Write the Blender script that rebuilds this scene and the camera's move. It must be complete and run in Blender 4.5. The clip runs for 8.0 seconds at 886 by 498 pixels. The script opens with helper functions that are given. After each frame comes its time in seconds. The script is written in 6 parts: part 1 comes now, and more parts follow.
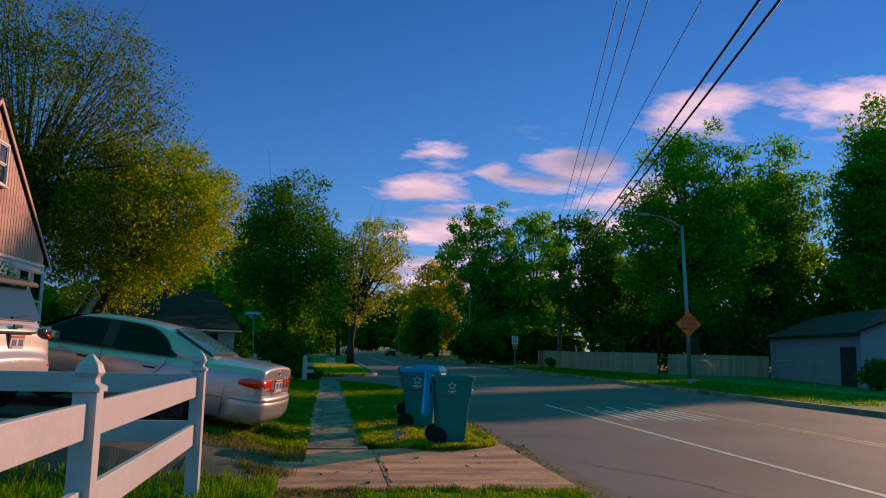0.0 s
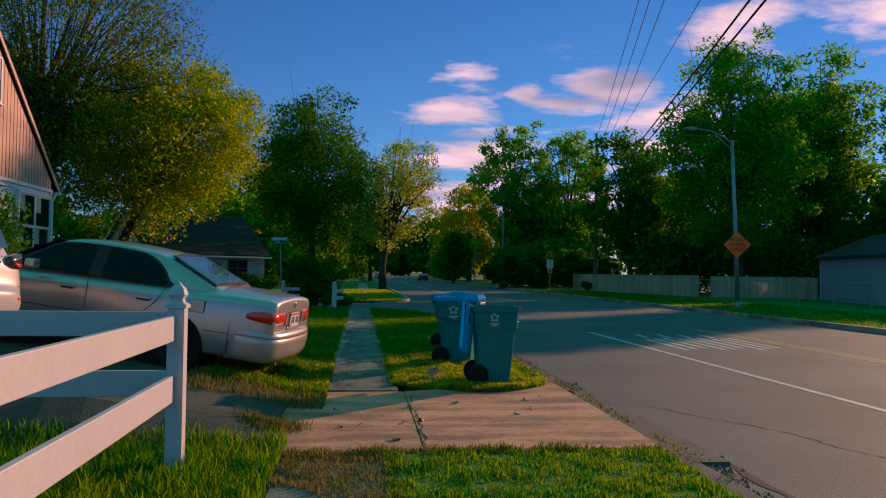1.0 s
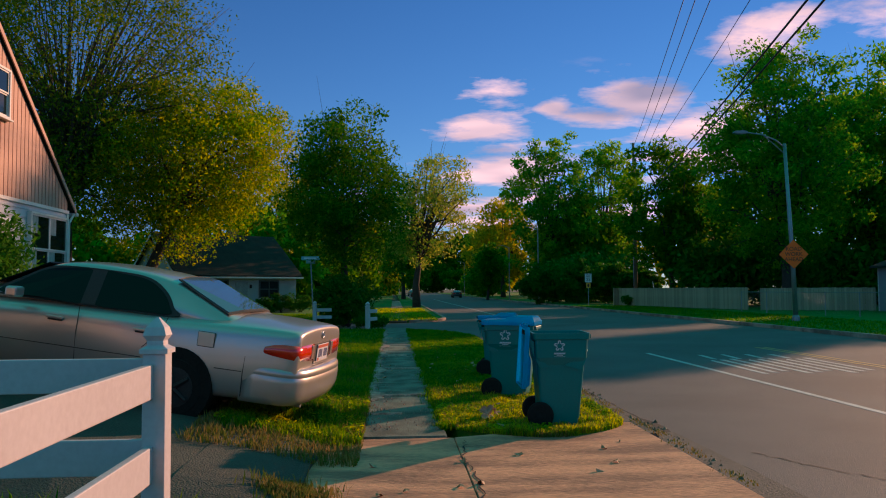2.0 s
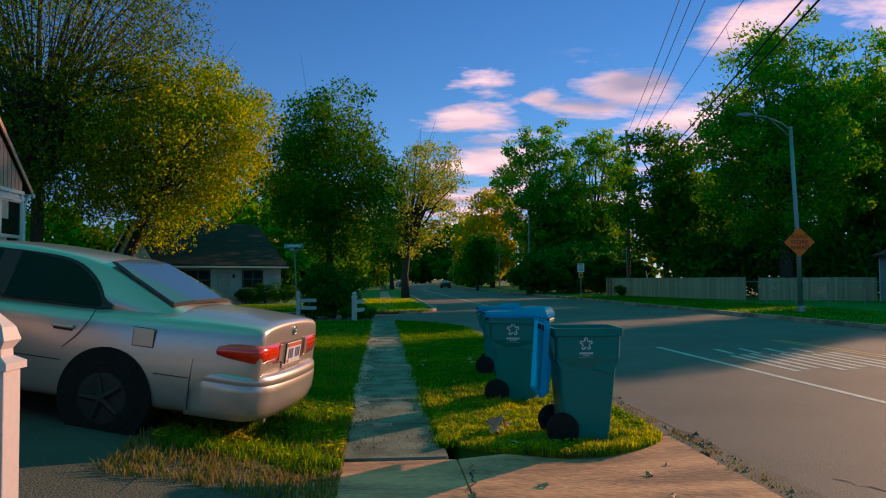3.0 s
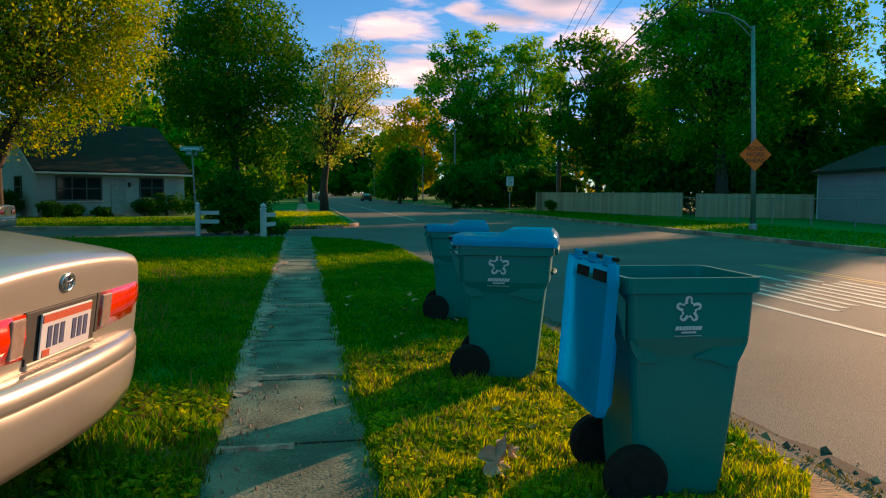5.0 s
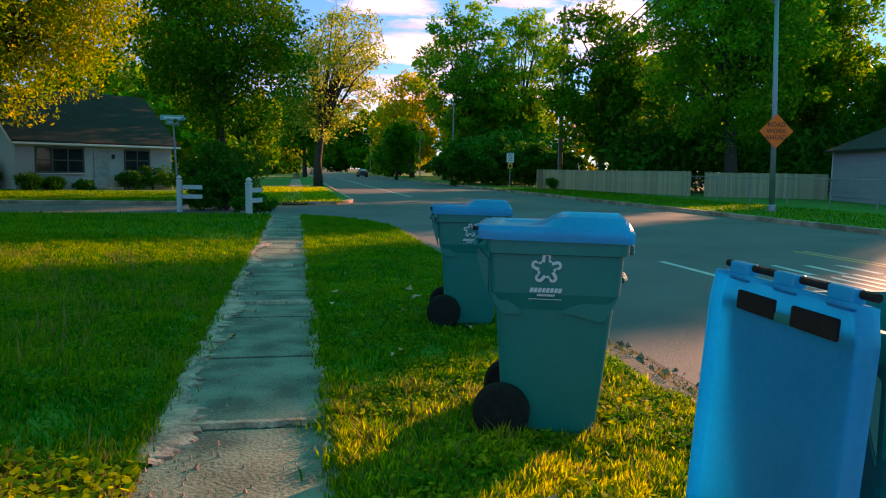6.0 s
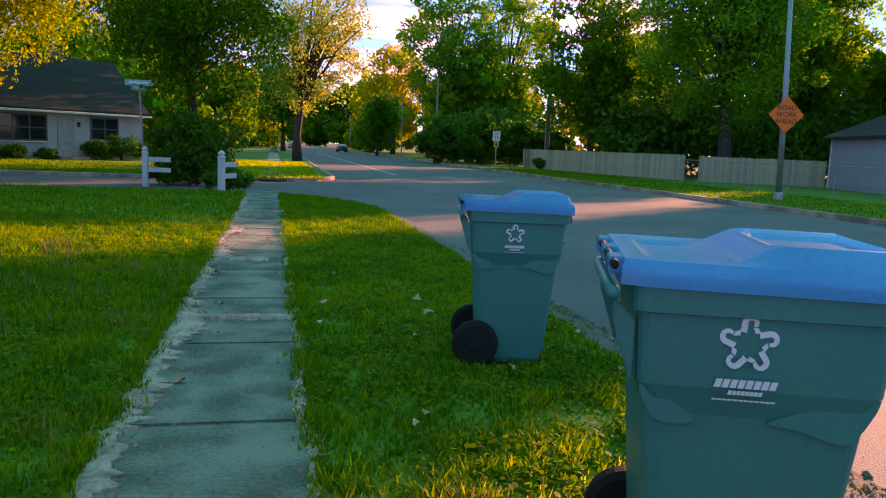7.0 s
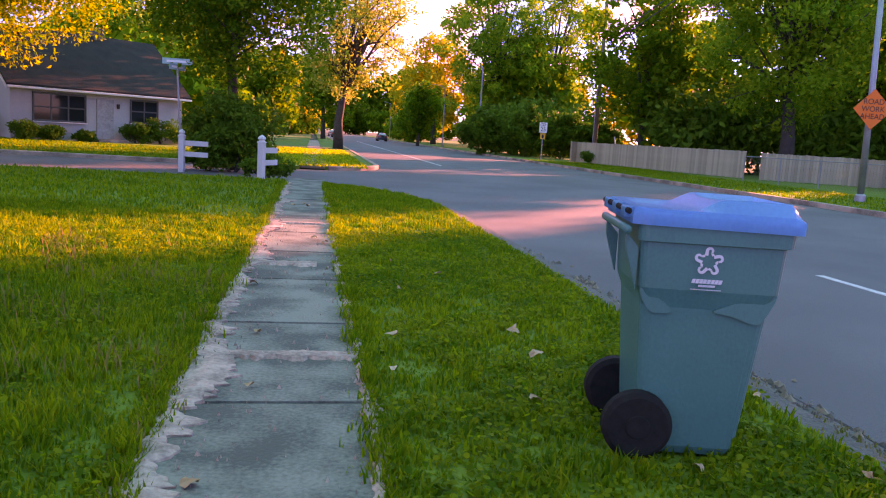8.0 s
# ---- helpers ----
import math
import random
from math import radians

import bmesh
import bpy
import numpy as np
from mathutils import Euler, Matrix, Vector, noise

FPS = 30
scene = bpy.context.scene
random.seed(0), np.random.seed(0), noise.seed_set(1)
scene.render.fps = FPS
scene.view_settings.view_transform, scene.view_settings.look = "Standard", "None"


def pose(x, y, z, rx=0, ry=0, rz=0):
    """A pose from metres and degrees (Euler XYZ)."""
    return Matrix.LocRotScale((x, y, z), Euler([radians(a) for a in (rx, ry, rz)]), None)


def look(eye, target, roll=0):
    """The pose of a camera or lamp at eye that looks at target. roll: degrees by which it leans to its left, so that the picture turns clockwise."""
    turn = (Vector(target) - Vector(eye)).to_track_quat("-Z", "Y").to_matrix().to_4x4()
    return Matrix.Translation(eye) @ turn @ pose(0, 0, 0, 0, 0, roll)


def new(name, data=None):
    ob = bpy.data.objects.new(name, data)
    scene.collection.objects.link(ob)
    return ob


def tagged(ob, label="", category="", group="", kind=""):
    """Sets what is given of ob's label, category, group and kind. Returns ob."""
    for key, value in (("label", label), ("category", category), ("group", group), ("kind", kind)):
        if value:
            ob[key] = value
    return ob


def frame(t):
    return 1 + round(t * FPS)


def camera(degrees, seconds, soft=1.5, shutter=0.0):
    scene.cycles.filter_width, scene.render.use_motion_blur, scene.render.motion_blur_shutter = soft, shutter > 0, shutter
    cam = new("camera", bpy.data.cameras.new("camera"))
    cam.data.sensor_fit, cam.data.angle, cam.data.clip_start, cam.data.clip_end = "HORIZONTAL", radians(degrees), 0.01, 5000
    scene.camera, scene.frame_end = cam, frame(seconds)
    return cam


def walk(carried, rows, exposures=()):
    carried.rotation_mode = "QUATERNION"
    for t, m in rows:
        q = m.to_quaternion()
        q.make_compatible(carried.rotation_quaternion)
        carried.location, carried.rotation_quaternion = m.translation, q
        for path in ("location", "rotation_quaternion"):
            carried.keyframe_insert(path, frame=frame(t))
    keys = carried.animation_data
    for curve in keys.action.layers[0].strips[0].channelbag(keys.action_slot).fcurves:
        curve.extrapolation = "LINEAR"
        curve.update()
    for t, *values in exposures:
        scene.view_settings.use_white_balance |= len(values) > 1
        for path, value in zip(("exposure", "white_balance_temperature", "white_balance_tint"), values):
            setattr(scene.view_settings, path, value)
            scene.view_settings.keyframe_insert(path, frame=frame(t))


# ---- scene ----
cam = camera(59.8, 8.0, soft=1.1)
PATH = [
    (0, (0.363, -0.654, 1.53), (0.648, 1.309, 1.787), 1.3),
    (0.5, (0.444, 0.231, 1.537), (0.634, 2.215, 1.697), -2.6),
    (0.7, (0.472, 0.608, 1.545), (0.688, 2.596, 1.591), -0.5),
    (1, (0.515, 1.173, 1.556), (0.725, 3.16, 1.617), 0.7),
    (1.2, (0.484, 1.512, 1.572), (0.567, 3.51, 1.624), -1.4),
    (1.5, (0.437, 2.021, 1.596), (0.457, 4.02, 1.681), -1.7),
    (1.7, (0.448, 2.348, 1.617), (0.551, 4.342, 1.721), -0.3),
    (3, (0.448, 4.525, 1.558), (0.606, 6.517, 1.637), -0.4),
    (3.2, (0.477, 4.889, 1.558), (0.667, 6.879, 1.619), -0.3),
    (3.5, (0.521, 5.436, 1.558), (0.839, 7.409, 1.619), 0.3),
    (3.7, (0.54, 5.835, 1.545), (0.957, 7.791, 1.593), 1.3),
    (4, (0.569, 6.434, 1.526), (0.997, 8.388, 1.524), 0.4),
    (4.2, (0.568, 6.832, 1.522), (0.985, 8.788, 1.47), -0.3),
    (4.5, (0.567, 7.43, 1.517), (0.98, 9.384, 1.416), -1.4),
    (4.7, (0.579, 7.804, 1.5), (0.973, 9.761, 1.39), -1.0),
    (5, (0.597, 8.364, 1.474), (0.959, 10.326, 1.329), 0.3),
    (5.2, (0.645, 8.691, 1.477), (0.996, 10.653, 1.312), 2.6),
    (6.3, (0.821, 10.824, 1.419), (1.17, 12.782, 1.209), -0.3),
    (6.5, (0.815, 11.212, 1.443), (1.072, 13.184, 1.237), -1.0),
    (6.8, (0.804, 11.768, 1.435), (1.138, 13.728, 1.216), 0.7),
    (7, (0.797, 12.139, 1.43), (1.227, 14.075, 1.169), 2.3),
    (7.2, (0.765, 12.508, 1.413), (1.198, 14.439, 1.122), 2.9),
    (7.5, (0.716, 13.062, 1.387), (0.925, 15.031, 1.105), 1.4),
    (7.7, (0.7, 13.395, 1.371), (0.942, 15.359, 1.078), 2.7),
    (8, (0.675, 13.895, 1.347), (1.016, 15.845, 1.059), 3.5),
]
EXPOSURE = [(0.0, 0.08, 6700, -40), (1.5, 0.2, 7300, -40), (3.5, 0.42, 7900, -44), (5.0, 0.72, 8700, -52), (6.5, 1.55, 9600, -10), (7.5, 2.0, 10000, 28), (8.0, 2.4, 10400, 58)]
walk(cam, [(t, look(eye, target, roll)) for t, eye, target, roll in PATH], EXPOSURE)

# ---- sky, sun ----
SUN_AZ, SUN_EL = radians(40.0), radians(14.5)      # azimuth from +x towards +y
world = bpy.data.worlds.new("sky")
scene.world = world
world.use_nodes = True
wt = world.node_tree
wt.nodes.clear()


def wnode(kind, **kw):
    n = wt.nodes.new(kind)
    for k, v in kw.items():
        n.inputs[k].default_value = v
    return n


def wmath(op, a, b=None, clamp=False):
    n = wt.nodes.new("ShaderNodeMath")
    n.operation, n.use_clamp = op, clamp
    for i, v in enumerate((a, b)):
        if v is None:
            continue
        if isinstance(v, (int, float)):
            n.inputs[i].default_value = v
        else:
            wt.links.new(v, n.inputs[i])
    return n.outputs[0]


sky = wt.nodes.new("ShaderNodeTexSky")
sky.sky_type, sky.sun_disc = "NISHITA", False
sky.sun_elevation, sky.sun_rotation = SUN_EL, radians(90) - SUN_AZ
sky.air_density, sky.dust_density, sky.ozone_density = 1.0, 0.0, 4.0
tc = wt.nodes.new("ShaderNodeTexCoord")
sep = wt.nodes.new("ShaderNodeSeparateXYZ")
wt.links.new(tc.outputs["Generated"], sep.inputs[0])
zz = wmath("ADD", wmath("MAXIMUM", sep.outputs[2], 0.0), 0.10)
comb = wt.nodes.new("ShaderNodeCombineXYZ")
wt.links.new(wmath("DIVIDE", sep.outputs[0], zz), comb.inputs[0])
wt.links.new(wmath("DIVIDE", sep.outputs[1], zz), comb.inputs[1])
cl = wnode("ShaderNodeTexNoise", Scale=2.6, Detail=9.0, Roughness=0.60)
cmap = wt.nodes.new("ShaderNodeMapping")
cmap.inputs["Location"].default_value = (3.1, 0.4, 0)
cmap.inputs["Scale"].default_value = (0.8, 1.0, 1)
wt.links.new(comb.outputs[0], cmap.inputs[0])
wt.links.new(cmap.outputs[0], cl.inputs["Vector"])
bearing = wmath("ARCTAN2", sep.outputs[0], sep.outputs[1])
# heaps of fair-weather cloud: bearing and height in degrees, half widths, weight
HEAPS = ((8.0, 14.3, 3.2, 0.9, 0.8), (18.5, 13.6, 3.4, 1.5, 1.0), (15.5, 12.2, 4.0, 1.0, 0.8), (7.0, 11.8, 3.8, 1.1, 0.9), (12.0, 13.2, 1.3, 0.8, 0.7),
         (8.5, 9.0, 4.5, 1.7, 1.0), (22.0, 10.0, 6.0, 2.4, 0.9), (27.0, 16.5, 4.0, 1.7, 0.9), (38.0, 17.0, 7.0, 2.2, 0.75), (9.0, 5.5, 12.0, 2.0, 0.8), (-50.0, 15.0, 16.0, 3.0, 0.8), (75.0, 13.0, 18.0, 3.5, 0.9))
heap = None
for az, el, wa, we, weight in HEAPS:
    da = wmath("DIVIDE", wmath("SUBTRACT", bearing, radians(az)), radians(wa))
    de = wmath("DIVIDE", wmath("SUBTRACT", sep.outputs[2], math.sin(radians(el))), math.sin(radians(we)))
    g = wmath("MULTIPLY", wmath("EXPONENT", wmath("MULTIPLY", wmath("ADD", wmath("MULTIPLY", da, da), wmath("MULTIPLY", de, de)), -0.7)), weight)
    heap = g if heap is None else wmath("MAXIMUM", heap, g)
ragged = wmath("ADD", heap, wmath("MULTIPLY", wmath("SUBTRACT", cl.outputs[0], 0.5), 2.6))
ramp = wt.nodes.new("ShaderNodeValToRGB")
ramp.color_ramp.elements[0].position, ramp.color_ramp.elements[1].position = 0.42, 0.85
wt.links.new(ragged, ramp.inputs[0])
mask = wmath("MULTIPLY", ramp.outputs[0], wmath("MULTIPLY", heap, 4.0, True))
shade = wt.nodes.new("ShaderNodeTexNoise")
shade.inputs["Scale"].default_value = 2.2
wt.links.new(cmap.outputs[0], shade.inputs["Vector"])
ccol = wt.nodes.new("ShaderNodeMixRGB")
ccol.inputs[1].default_value, ccol.inputs[2].default_value = (2.6, 1.8, 3.8, 1), (8.6, 4.4, 6.8, 1)
wt.links.new(wmath("MULTIPLY", wmath("SUBTRACT", shade.outputs[0], 0.3), 2.6, True), ccol.inputs[0])
mix = wt.nodes.new("ShaderNodeMixRGB")
wt.links.new(mask, mix.inputs[0])
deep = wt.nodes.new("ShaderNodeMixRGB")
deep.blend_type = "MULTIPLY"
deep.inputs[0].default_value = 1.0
dusk = wt.nodes.new("ShaderNodeValToRGB")               # purple low sky, deep blue above it, turquoise overhead added unseen to brighten shade
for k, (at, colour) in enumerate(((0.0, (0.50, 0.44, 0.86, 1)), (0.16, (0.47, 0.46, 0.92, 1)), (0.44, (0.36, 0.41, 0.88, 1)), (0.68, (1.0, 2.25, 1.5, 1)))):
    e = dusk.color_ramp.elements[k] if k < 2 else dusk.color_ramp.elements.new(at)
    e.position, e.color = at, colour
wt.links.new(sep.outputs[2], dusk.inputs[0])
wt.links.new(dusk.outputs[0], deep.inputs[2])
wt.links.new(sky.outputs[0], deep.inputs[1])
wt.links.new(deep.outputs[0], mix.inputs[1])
wt.links.new(ccol.outputs[0], mix.inputs[2])
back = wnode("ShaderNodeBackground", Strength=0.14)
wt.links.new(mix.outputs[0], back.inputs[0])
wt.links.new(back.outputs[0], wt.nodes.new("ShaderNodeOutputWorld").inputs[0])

lamp = bpy.data.lights.new("sun", "SUN")
lamp.energy, lamp.angle, lamp.color = 5.0, radians(0.6), (1.0, 0.43, 0.385)
sun_ob = new("sun", lamp)
sun_ob.matrix_world = look((40 * math.cos(SUN_AZ), 40 * math.sin(SUN_AZ), 40 * math.tan(SUN_EL)), (0, 0, 0))


# ---- materials ----
def mat(name, c1, c2=None, rough=0.8, metal=0.0, fine=40.0, coarse=1.5, bump=0.15, spec=0.4, island=False, obj_random=0.0, translucent=0.0, coat=0.0, patchy=1.0, stretch=None):
    """Two-scale mottled surface: c1 and c2 mixed by coarse and fine noise."""
    m = bpy.data.materials.new(name)
    m.use_nodes = True
    nt = m.node_tree
    b = nt.nodes["Principled BSDF"]
    c2 = c2 or tuple(v * 0.7 for v in c1)
    tco = nt.nodes.new("ShaderNodeTexCoord")
    n1, n2 = nt.nodes.new("ShaderNodeTexNoise"), nt.nodes.new("ShaderNodeTexNoise")
    n1.inputs["Scale"].default_value, n2.inputs["Scale"].default_value = coarse, fine
    n1.inputs["Detail"].default_value, n2.inputs["Detail"].default_value = 5, 4
    where = tco.outputs["Object"]
    if stretch:
        mp = nt.nodes.new("ShaderNodeMapping")
        mp.inputs["Scale"].default_value = stretch
        nt.links.new(where, mp.inputs[0])
        where = mp.outputs[0]
    for n in (n1, n2):
        nt.links.new(where, n.inputs["Vector"])
    add = nt.nodes.new("ShaderNodeMath")
    add.operation = "MULTIPLY_ADD"
    add.inputs[1].default_value = patchy
    off = nt.nodes.new("ShaderNodeMath")
    off.operation = "ADD"
    off.inputs[1].default_value = 0.5 - 0.5 * patchy
    nt.links.new(n2.outputs[0], off.inputs[0])
    nt.links.new(n1.outputs[0], add.inputs[0])
    nt.links.new(off.outputs[0], add.inputs[2])
    value = add.outputs[0]
    if island or obj_random:
        src = nt.nodes.new("ShaderNodeNewGeometry").outputs["Random Per Island"] if island else nt.nodes.new("ShaderNodeObjectInfo").outputs["Random"]
        mul = nt.nodes.new("ShaderNodeMath")
        mul.operation = "MULTIPLY_ADD"
        amount = 0.7 if island else obj_random
        mul.inputs[1].default_value, mul.inputs[2].default_value = amount, -amount / 2
        nt.links.new(src, mul.inputs[0])
        a2 = nt.nodes.new("ShaderNodeMath")
        a2.operation = "ADD"
        nt.links.new(value, a2.inputs[0])
        nt.links.new(mul.outputs[0], a2.inputs[1])
        value = a2.outputs[0]
    r = nt.nodes.new("ShaderNodeMapRange")
    r.inputs[1].default_value, r.inputs[2].default_value = 0.72, 1.28
    nt.links.new(value, r.inputs[0])
    mx = nt.nodes.new("ShaderNodeMixRGB")
    mx.inputs[1].default_value, mx.inputs[2].default_value = (*c1, 1), (*c2, 1)
    nt.links.new(r.outputs[0], mx.inputs[0])
    nt.links.new(mx.outputs[0], b.inputs["Base Color"])
    b.inputs["Roughness"].default_value, b.inputs["Metallic"].default_value = rough, metal
    b.inputs["Specular IOR Level"].default_value = spec
    b.inputs["Coat Weight"].default_value = coat
    if bump:
        bp = nt.nodes.new("ShaderNodeBump")
        bp.inputs["Strength"].default_value, bp.inputs["Distance"].default_value = bump, 0.02
        nt.links.new(n2.outputs[0], bp.inputs["Height"])
        nt.links.new(bp.outputs[0], b.inputs["Normal"])
    if translucent:
        tr, ms = nt.nodes.new("ShaderNodeBsdfTranslucent"), nt.nodes.new("ShaderNodeMixShader")
        nt.links.new(mx.outputs[0], tr.inputs[0])
        ms.inputs[0].default_value = translucent
        nt.links.new(b.outputs[0], ms.inputs[1])
        nt.links.new(tr.outputs[0], ms.inputs[2])
        nt.links.new(ms.outputs[0], nt.nodes["Material Output"].inputs[0])
    return m


def glass_mat(name, tint, rough=0.03, spec=0.45):
    m = bpy.data.materials.new(name)
    m.use_nodes = True
    b = m.node_tree.nodes["Principled BSDF"]
    b.inputs["Base Color"].default_value, b.inputs["Roughness"].default_value = (*tint, 1), rough
    b.inputs["Specular IOR Level"].default_value = spec
    return m


M_SOIL = mat("soil_and_turf", (0.030, 0.055, 0.010), (0.060, 0.060, 0.022), 0.95, fine=14, coarse=0.35, bump=0.5)
M_LAWN = mat("lawn_turf", (0.03, 0.13, 0.005), (0.09, 0.18, 0.010), 0.95, fine=22, coarse=0.5, bump=0.8)
M_ROUGH = mat("dry_rough_turf", (0.055, 0.085, 0.012), (0.16, 0.10, 0.035), 0.95, fine=26, coarse=1.6, bump=0.8)
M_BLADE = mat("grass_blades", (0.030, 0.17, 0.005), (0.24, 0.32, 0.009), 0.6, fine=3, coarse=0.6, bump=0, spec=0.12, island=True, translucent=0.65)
# Brighter, yellower copy of the blades, with sunlight put into the colour.
M_BLADE_SUN = mat("sun_tinted_grass_blades", (0.10, 0.25, 0.008), (0.60, 0.56, 0.02), 0.6, fine=3, coarse=1.1, bump=0, spec=0.12, island=True, translucent=0.65)
M_DRY = mat("dry_grass_blades", (0.11, 0.15, 0.02), (0.30, 0.20, 0.07), 0.7, fine=3, coarse=0.9, bump=0, spec=0.12, island=True, translucent=0.4)
M_ROAD = mat("worn_asphalt", (0.092, 0.085, 0.086), (0.135, 0.121, 0.122), 0.82, fine=90, coarse=0.35, bump=0.35, spec=0.35, patchy=1.8)
M_PATCH = mat("gravelly_old_asphalt", (0.05, 0.052, 0.045), (0.105, 0.10, 0.085), 0.95, fine=60, coarse=0.9, bump=1.0)
M_CONC = mat("weathered_concrete", (0.56, 0.34, 0.26), (0.20, 0.13, 0.10), 0.9, fine=38, coarse=1.3, bump=0.4, patchy=2.2)
M_APRON = mat("stained_apron_concrete", (0.68, 0.32, 0.19), (0.27, 0.135, 0.09), 0.92, fine=30, coarse=1.5, bump=0.6, patchy=2.2, stretch=(0.5, 1.7, 1))
M_WALK = mat("old_sidewalk_concrete", (0.200, 0.205, 0.165), (0.080, 0.085, 0.070), 0.9, fine=45, coarse=2.2, bump=0.5, obj_random=0.3, patchy=2.4)
M_GUTTER = mat("stained_gutter_concrete", (0.15, 0.125, 0.11), (0.085, 0.075, 0.066), 0.92, fine=40, coarse=2.5, bump=0.6)
M_DIRT = mat("sandy_dirt", (0.52, 0.34, 0.28), (0.24, 0.16, 0.13), 0.95, fine=38, coarse=5, bump=0.9, patchy=1.6)
M_WPAINT = mat("worn_white_road_paint", (0.62, 0.60, 0.58), (0.34, 0.32, 0.32), 0.7, fine=30, coarse=2)
M_YPAINT = mat("worn_yellow_road_paint", (0.55, 0.33, 0.10), (0.35, 0.22, 0.12), 0.7, fine=30, coarse=2)
M_TAR = mat("dark_crack", (0.02, 0.02, 0.02), (0.035, 0.03, 0.028), 0.9)
M_BARK = mat("bark", (0.045, 0.036, 0.028), (0.085, 0.07, 0.055), 0.95, fine=25, coarse=4, bump=0.9)
M_VINYL = mat("white_vinyl", (0.56, 0.51, 0.53), (0.48, 0.43, 0.45), 0.45, fine=30, coarse=1.2, bump=0.03)
M_METAL = mat("galvanised_steel", (0.32, 0.33, 0.34), (0.22, 0.23, 0.24), 0.45, 0.7, fine=30, coarse=2, bump=0.05)
M_POLE = mat("weathered_pole_wood", (0.13, 0.105, 0.085), (0.20, 0.17, 0.14), 0.9, fine=30, coarse=2, bump=0.5)
M_FENCEWOOD = mat("pale_fence_wood", (0.48, 0.36, 0.24), (0.32, 0.24, 0.16), 0.85, fine=25, coarse=1.5, bump=0.3, obj_random=0.6)
M_ORANGE = mat("orange_sign_sheet", (1.0, 0.15, 0.006), (0.98, 0.14, 0.006), 0.4, fine=20, coarse=2, bump=0)
M_WSIGN = mat("white_sign_sheet", (0.80, 0.80, 0.80), (0.72, 0.72, 0.72), 0.4, bump=0)
M_YSIGN = mat("yellow_sign_sheet", (0.85, 0.42, 0.03), (0.75, 0.36, 0.03), 0.4, bump=0)
M_BLACK = mat("black_print", (0.012, 0.012, 0.012), (0.02, 0.02, 0.02), 0.5, bump=0)
M_GSIGN = mat("street_name_sheet", (0.20, 0.42, 0.40), (0.30, 0.50, 0.48), 0.4, bump=0)
M_SHINGLE = mat("dark_roof_shingle", (0.014, 0.014, 0.014), (0.032, 0.030, 0.028), 0.95, fine=20, coarse=2, bump=0.5, obj_random=0.4)
M_SIDING = mat("white_lap_siding", (0.56, 0.57, 0.62), (0.47, 0.48, 0.53), 0.6, fine=25, coarse=1.5, bump=0.05)
M_GABLE = mat("beige_vertical_siding", (0.54, 0.32, 0.25), (0.45, 0.26, 0.20), 0.65, fine=25, coarse=1.2, bump=0.06, obj_random=0.3)
M_TRIM = mat("white_trim", (0.74, 0.70, 0.68), (0.64, 0.60, 0.58), 0.5, bump=0.03)
M_PANE = glass_mat("dark_window_glass", (0.012, 0.018, 0.016), 0.04)
M_CURTAIN = mat("pale_curtain", (0.42, 0.42, 0.40), (0.26, 0.27, 0.26), 0.9, fine=10, coarse=3)
M_HOUSE2 = mat("white_painted_wall", (0.46, 0.46, 0.44), (0.36, 0.37, 0.35), 0.8, fine=20, coarse=1)
M_SHEDW = mat("pale_grey_shed_siding", (0.32, 0.32, 0.36), (0.26, 0.26, 0.30), 0.7, fine=20, coarse=1)
M_WIRE = mat("black_cable", (0.012, 0.012, 0.014), (0.02, 0.02, 0.02), 0.6, bump=0)


def leaf_mat(name, a, b, tr=0.5):
    return mat(name, a, b, 0.55, fine=1.3, coarse=0.28, bump=0, island=True, translucent=tr, spec=0.08)


L_YELLOW = leaf_mat("yellowing_leaves", (0.13, 0.28, 0.006), (0.50, 0.46, 0.008), 0.6)
L_DARK = leaf_mat("dark_green_leaves", (0.028, 0.15, 0.006), (0.17, 0.29, 0.010), 0.55)
L_LIGHT = leaf_mat("light_green_leaves", (0.16, 0.30, 0.025), (0.52, 0.48, 0.07), 0.6)
L_GREEN = leaf_mat("green_leaves", (0.06, 0.25, 0.014), (0.28, 0.44, 0.024), 0.65)
L_GOLD = leaf_mat("golden_leaves", (0.28, 0.31, 0.015), (0.66, 0.50, 0.02), 0.55)
L_HEDGE = leaf_mat("hedge_leaves", (0.032, 0.13, 0.010), (0.09, 0.21, 0.016), 0.4)
L_OLIVE = leaf_mat("dull_olive_leaves", (0.06, 0.14, 0.008), (0.22, 0.25, 0.012), 0.5)


# ---- mesh helpers ----
def part(name, bm, material, parent=None, label="", smooth=False):
    me = bpy.data.meshes.new(name)
    bm.normal_update()
    bm.to_mesh(me)
    bm.free()
    me.materials.append(material)
    if smooth:
        me.polygons.foreach_set("use_smooth", [True] * len(me.polygons))
    ob = new(name, me)
    if parent:
        ob.parent = parent
    if label:
        ob["label"] = label
    return ob


def base(name, m, label, category, group="", kind=""):
    ob = new(name)
    ob.empty_display_size = 0.2
    ob.matrix_basis = m
    return tagged(ob, label, category, group, kind)


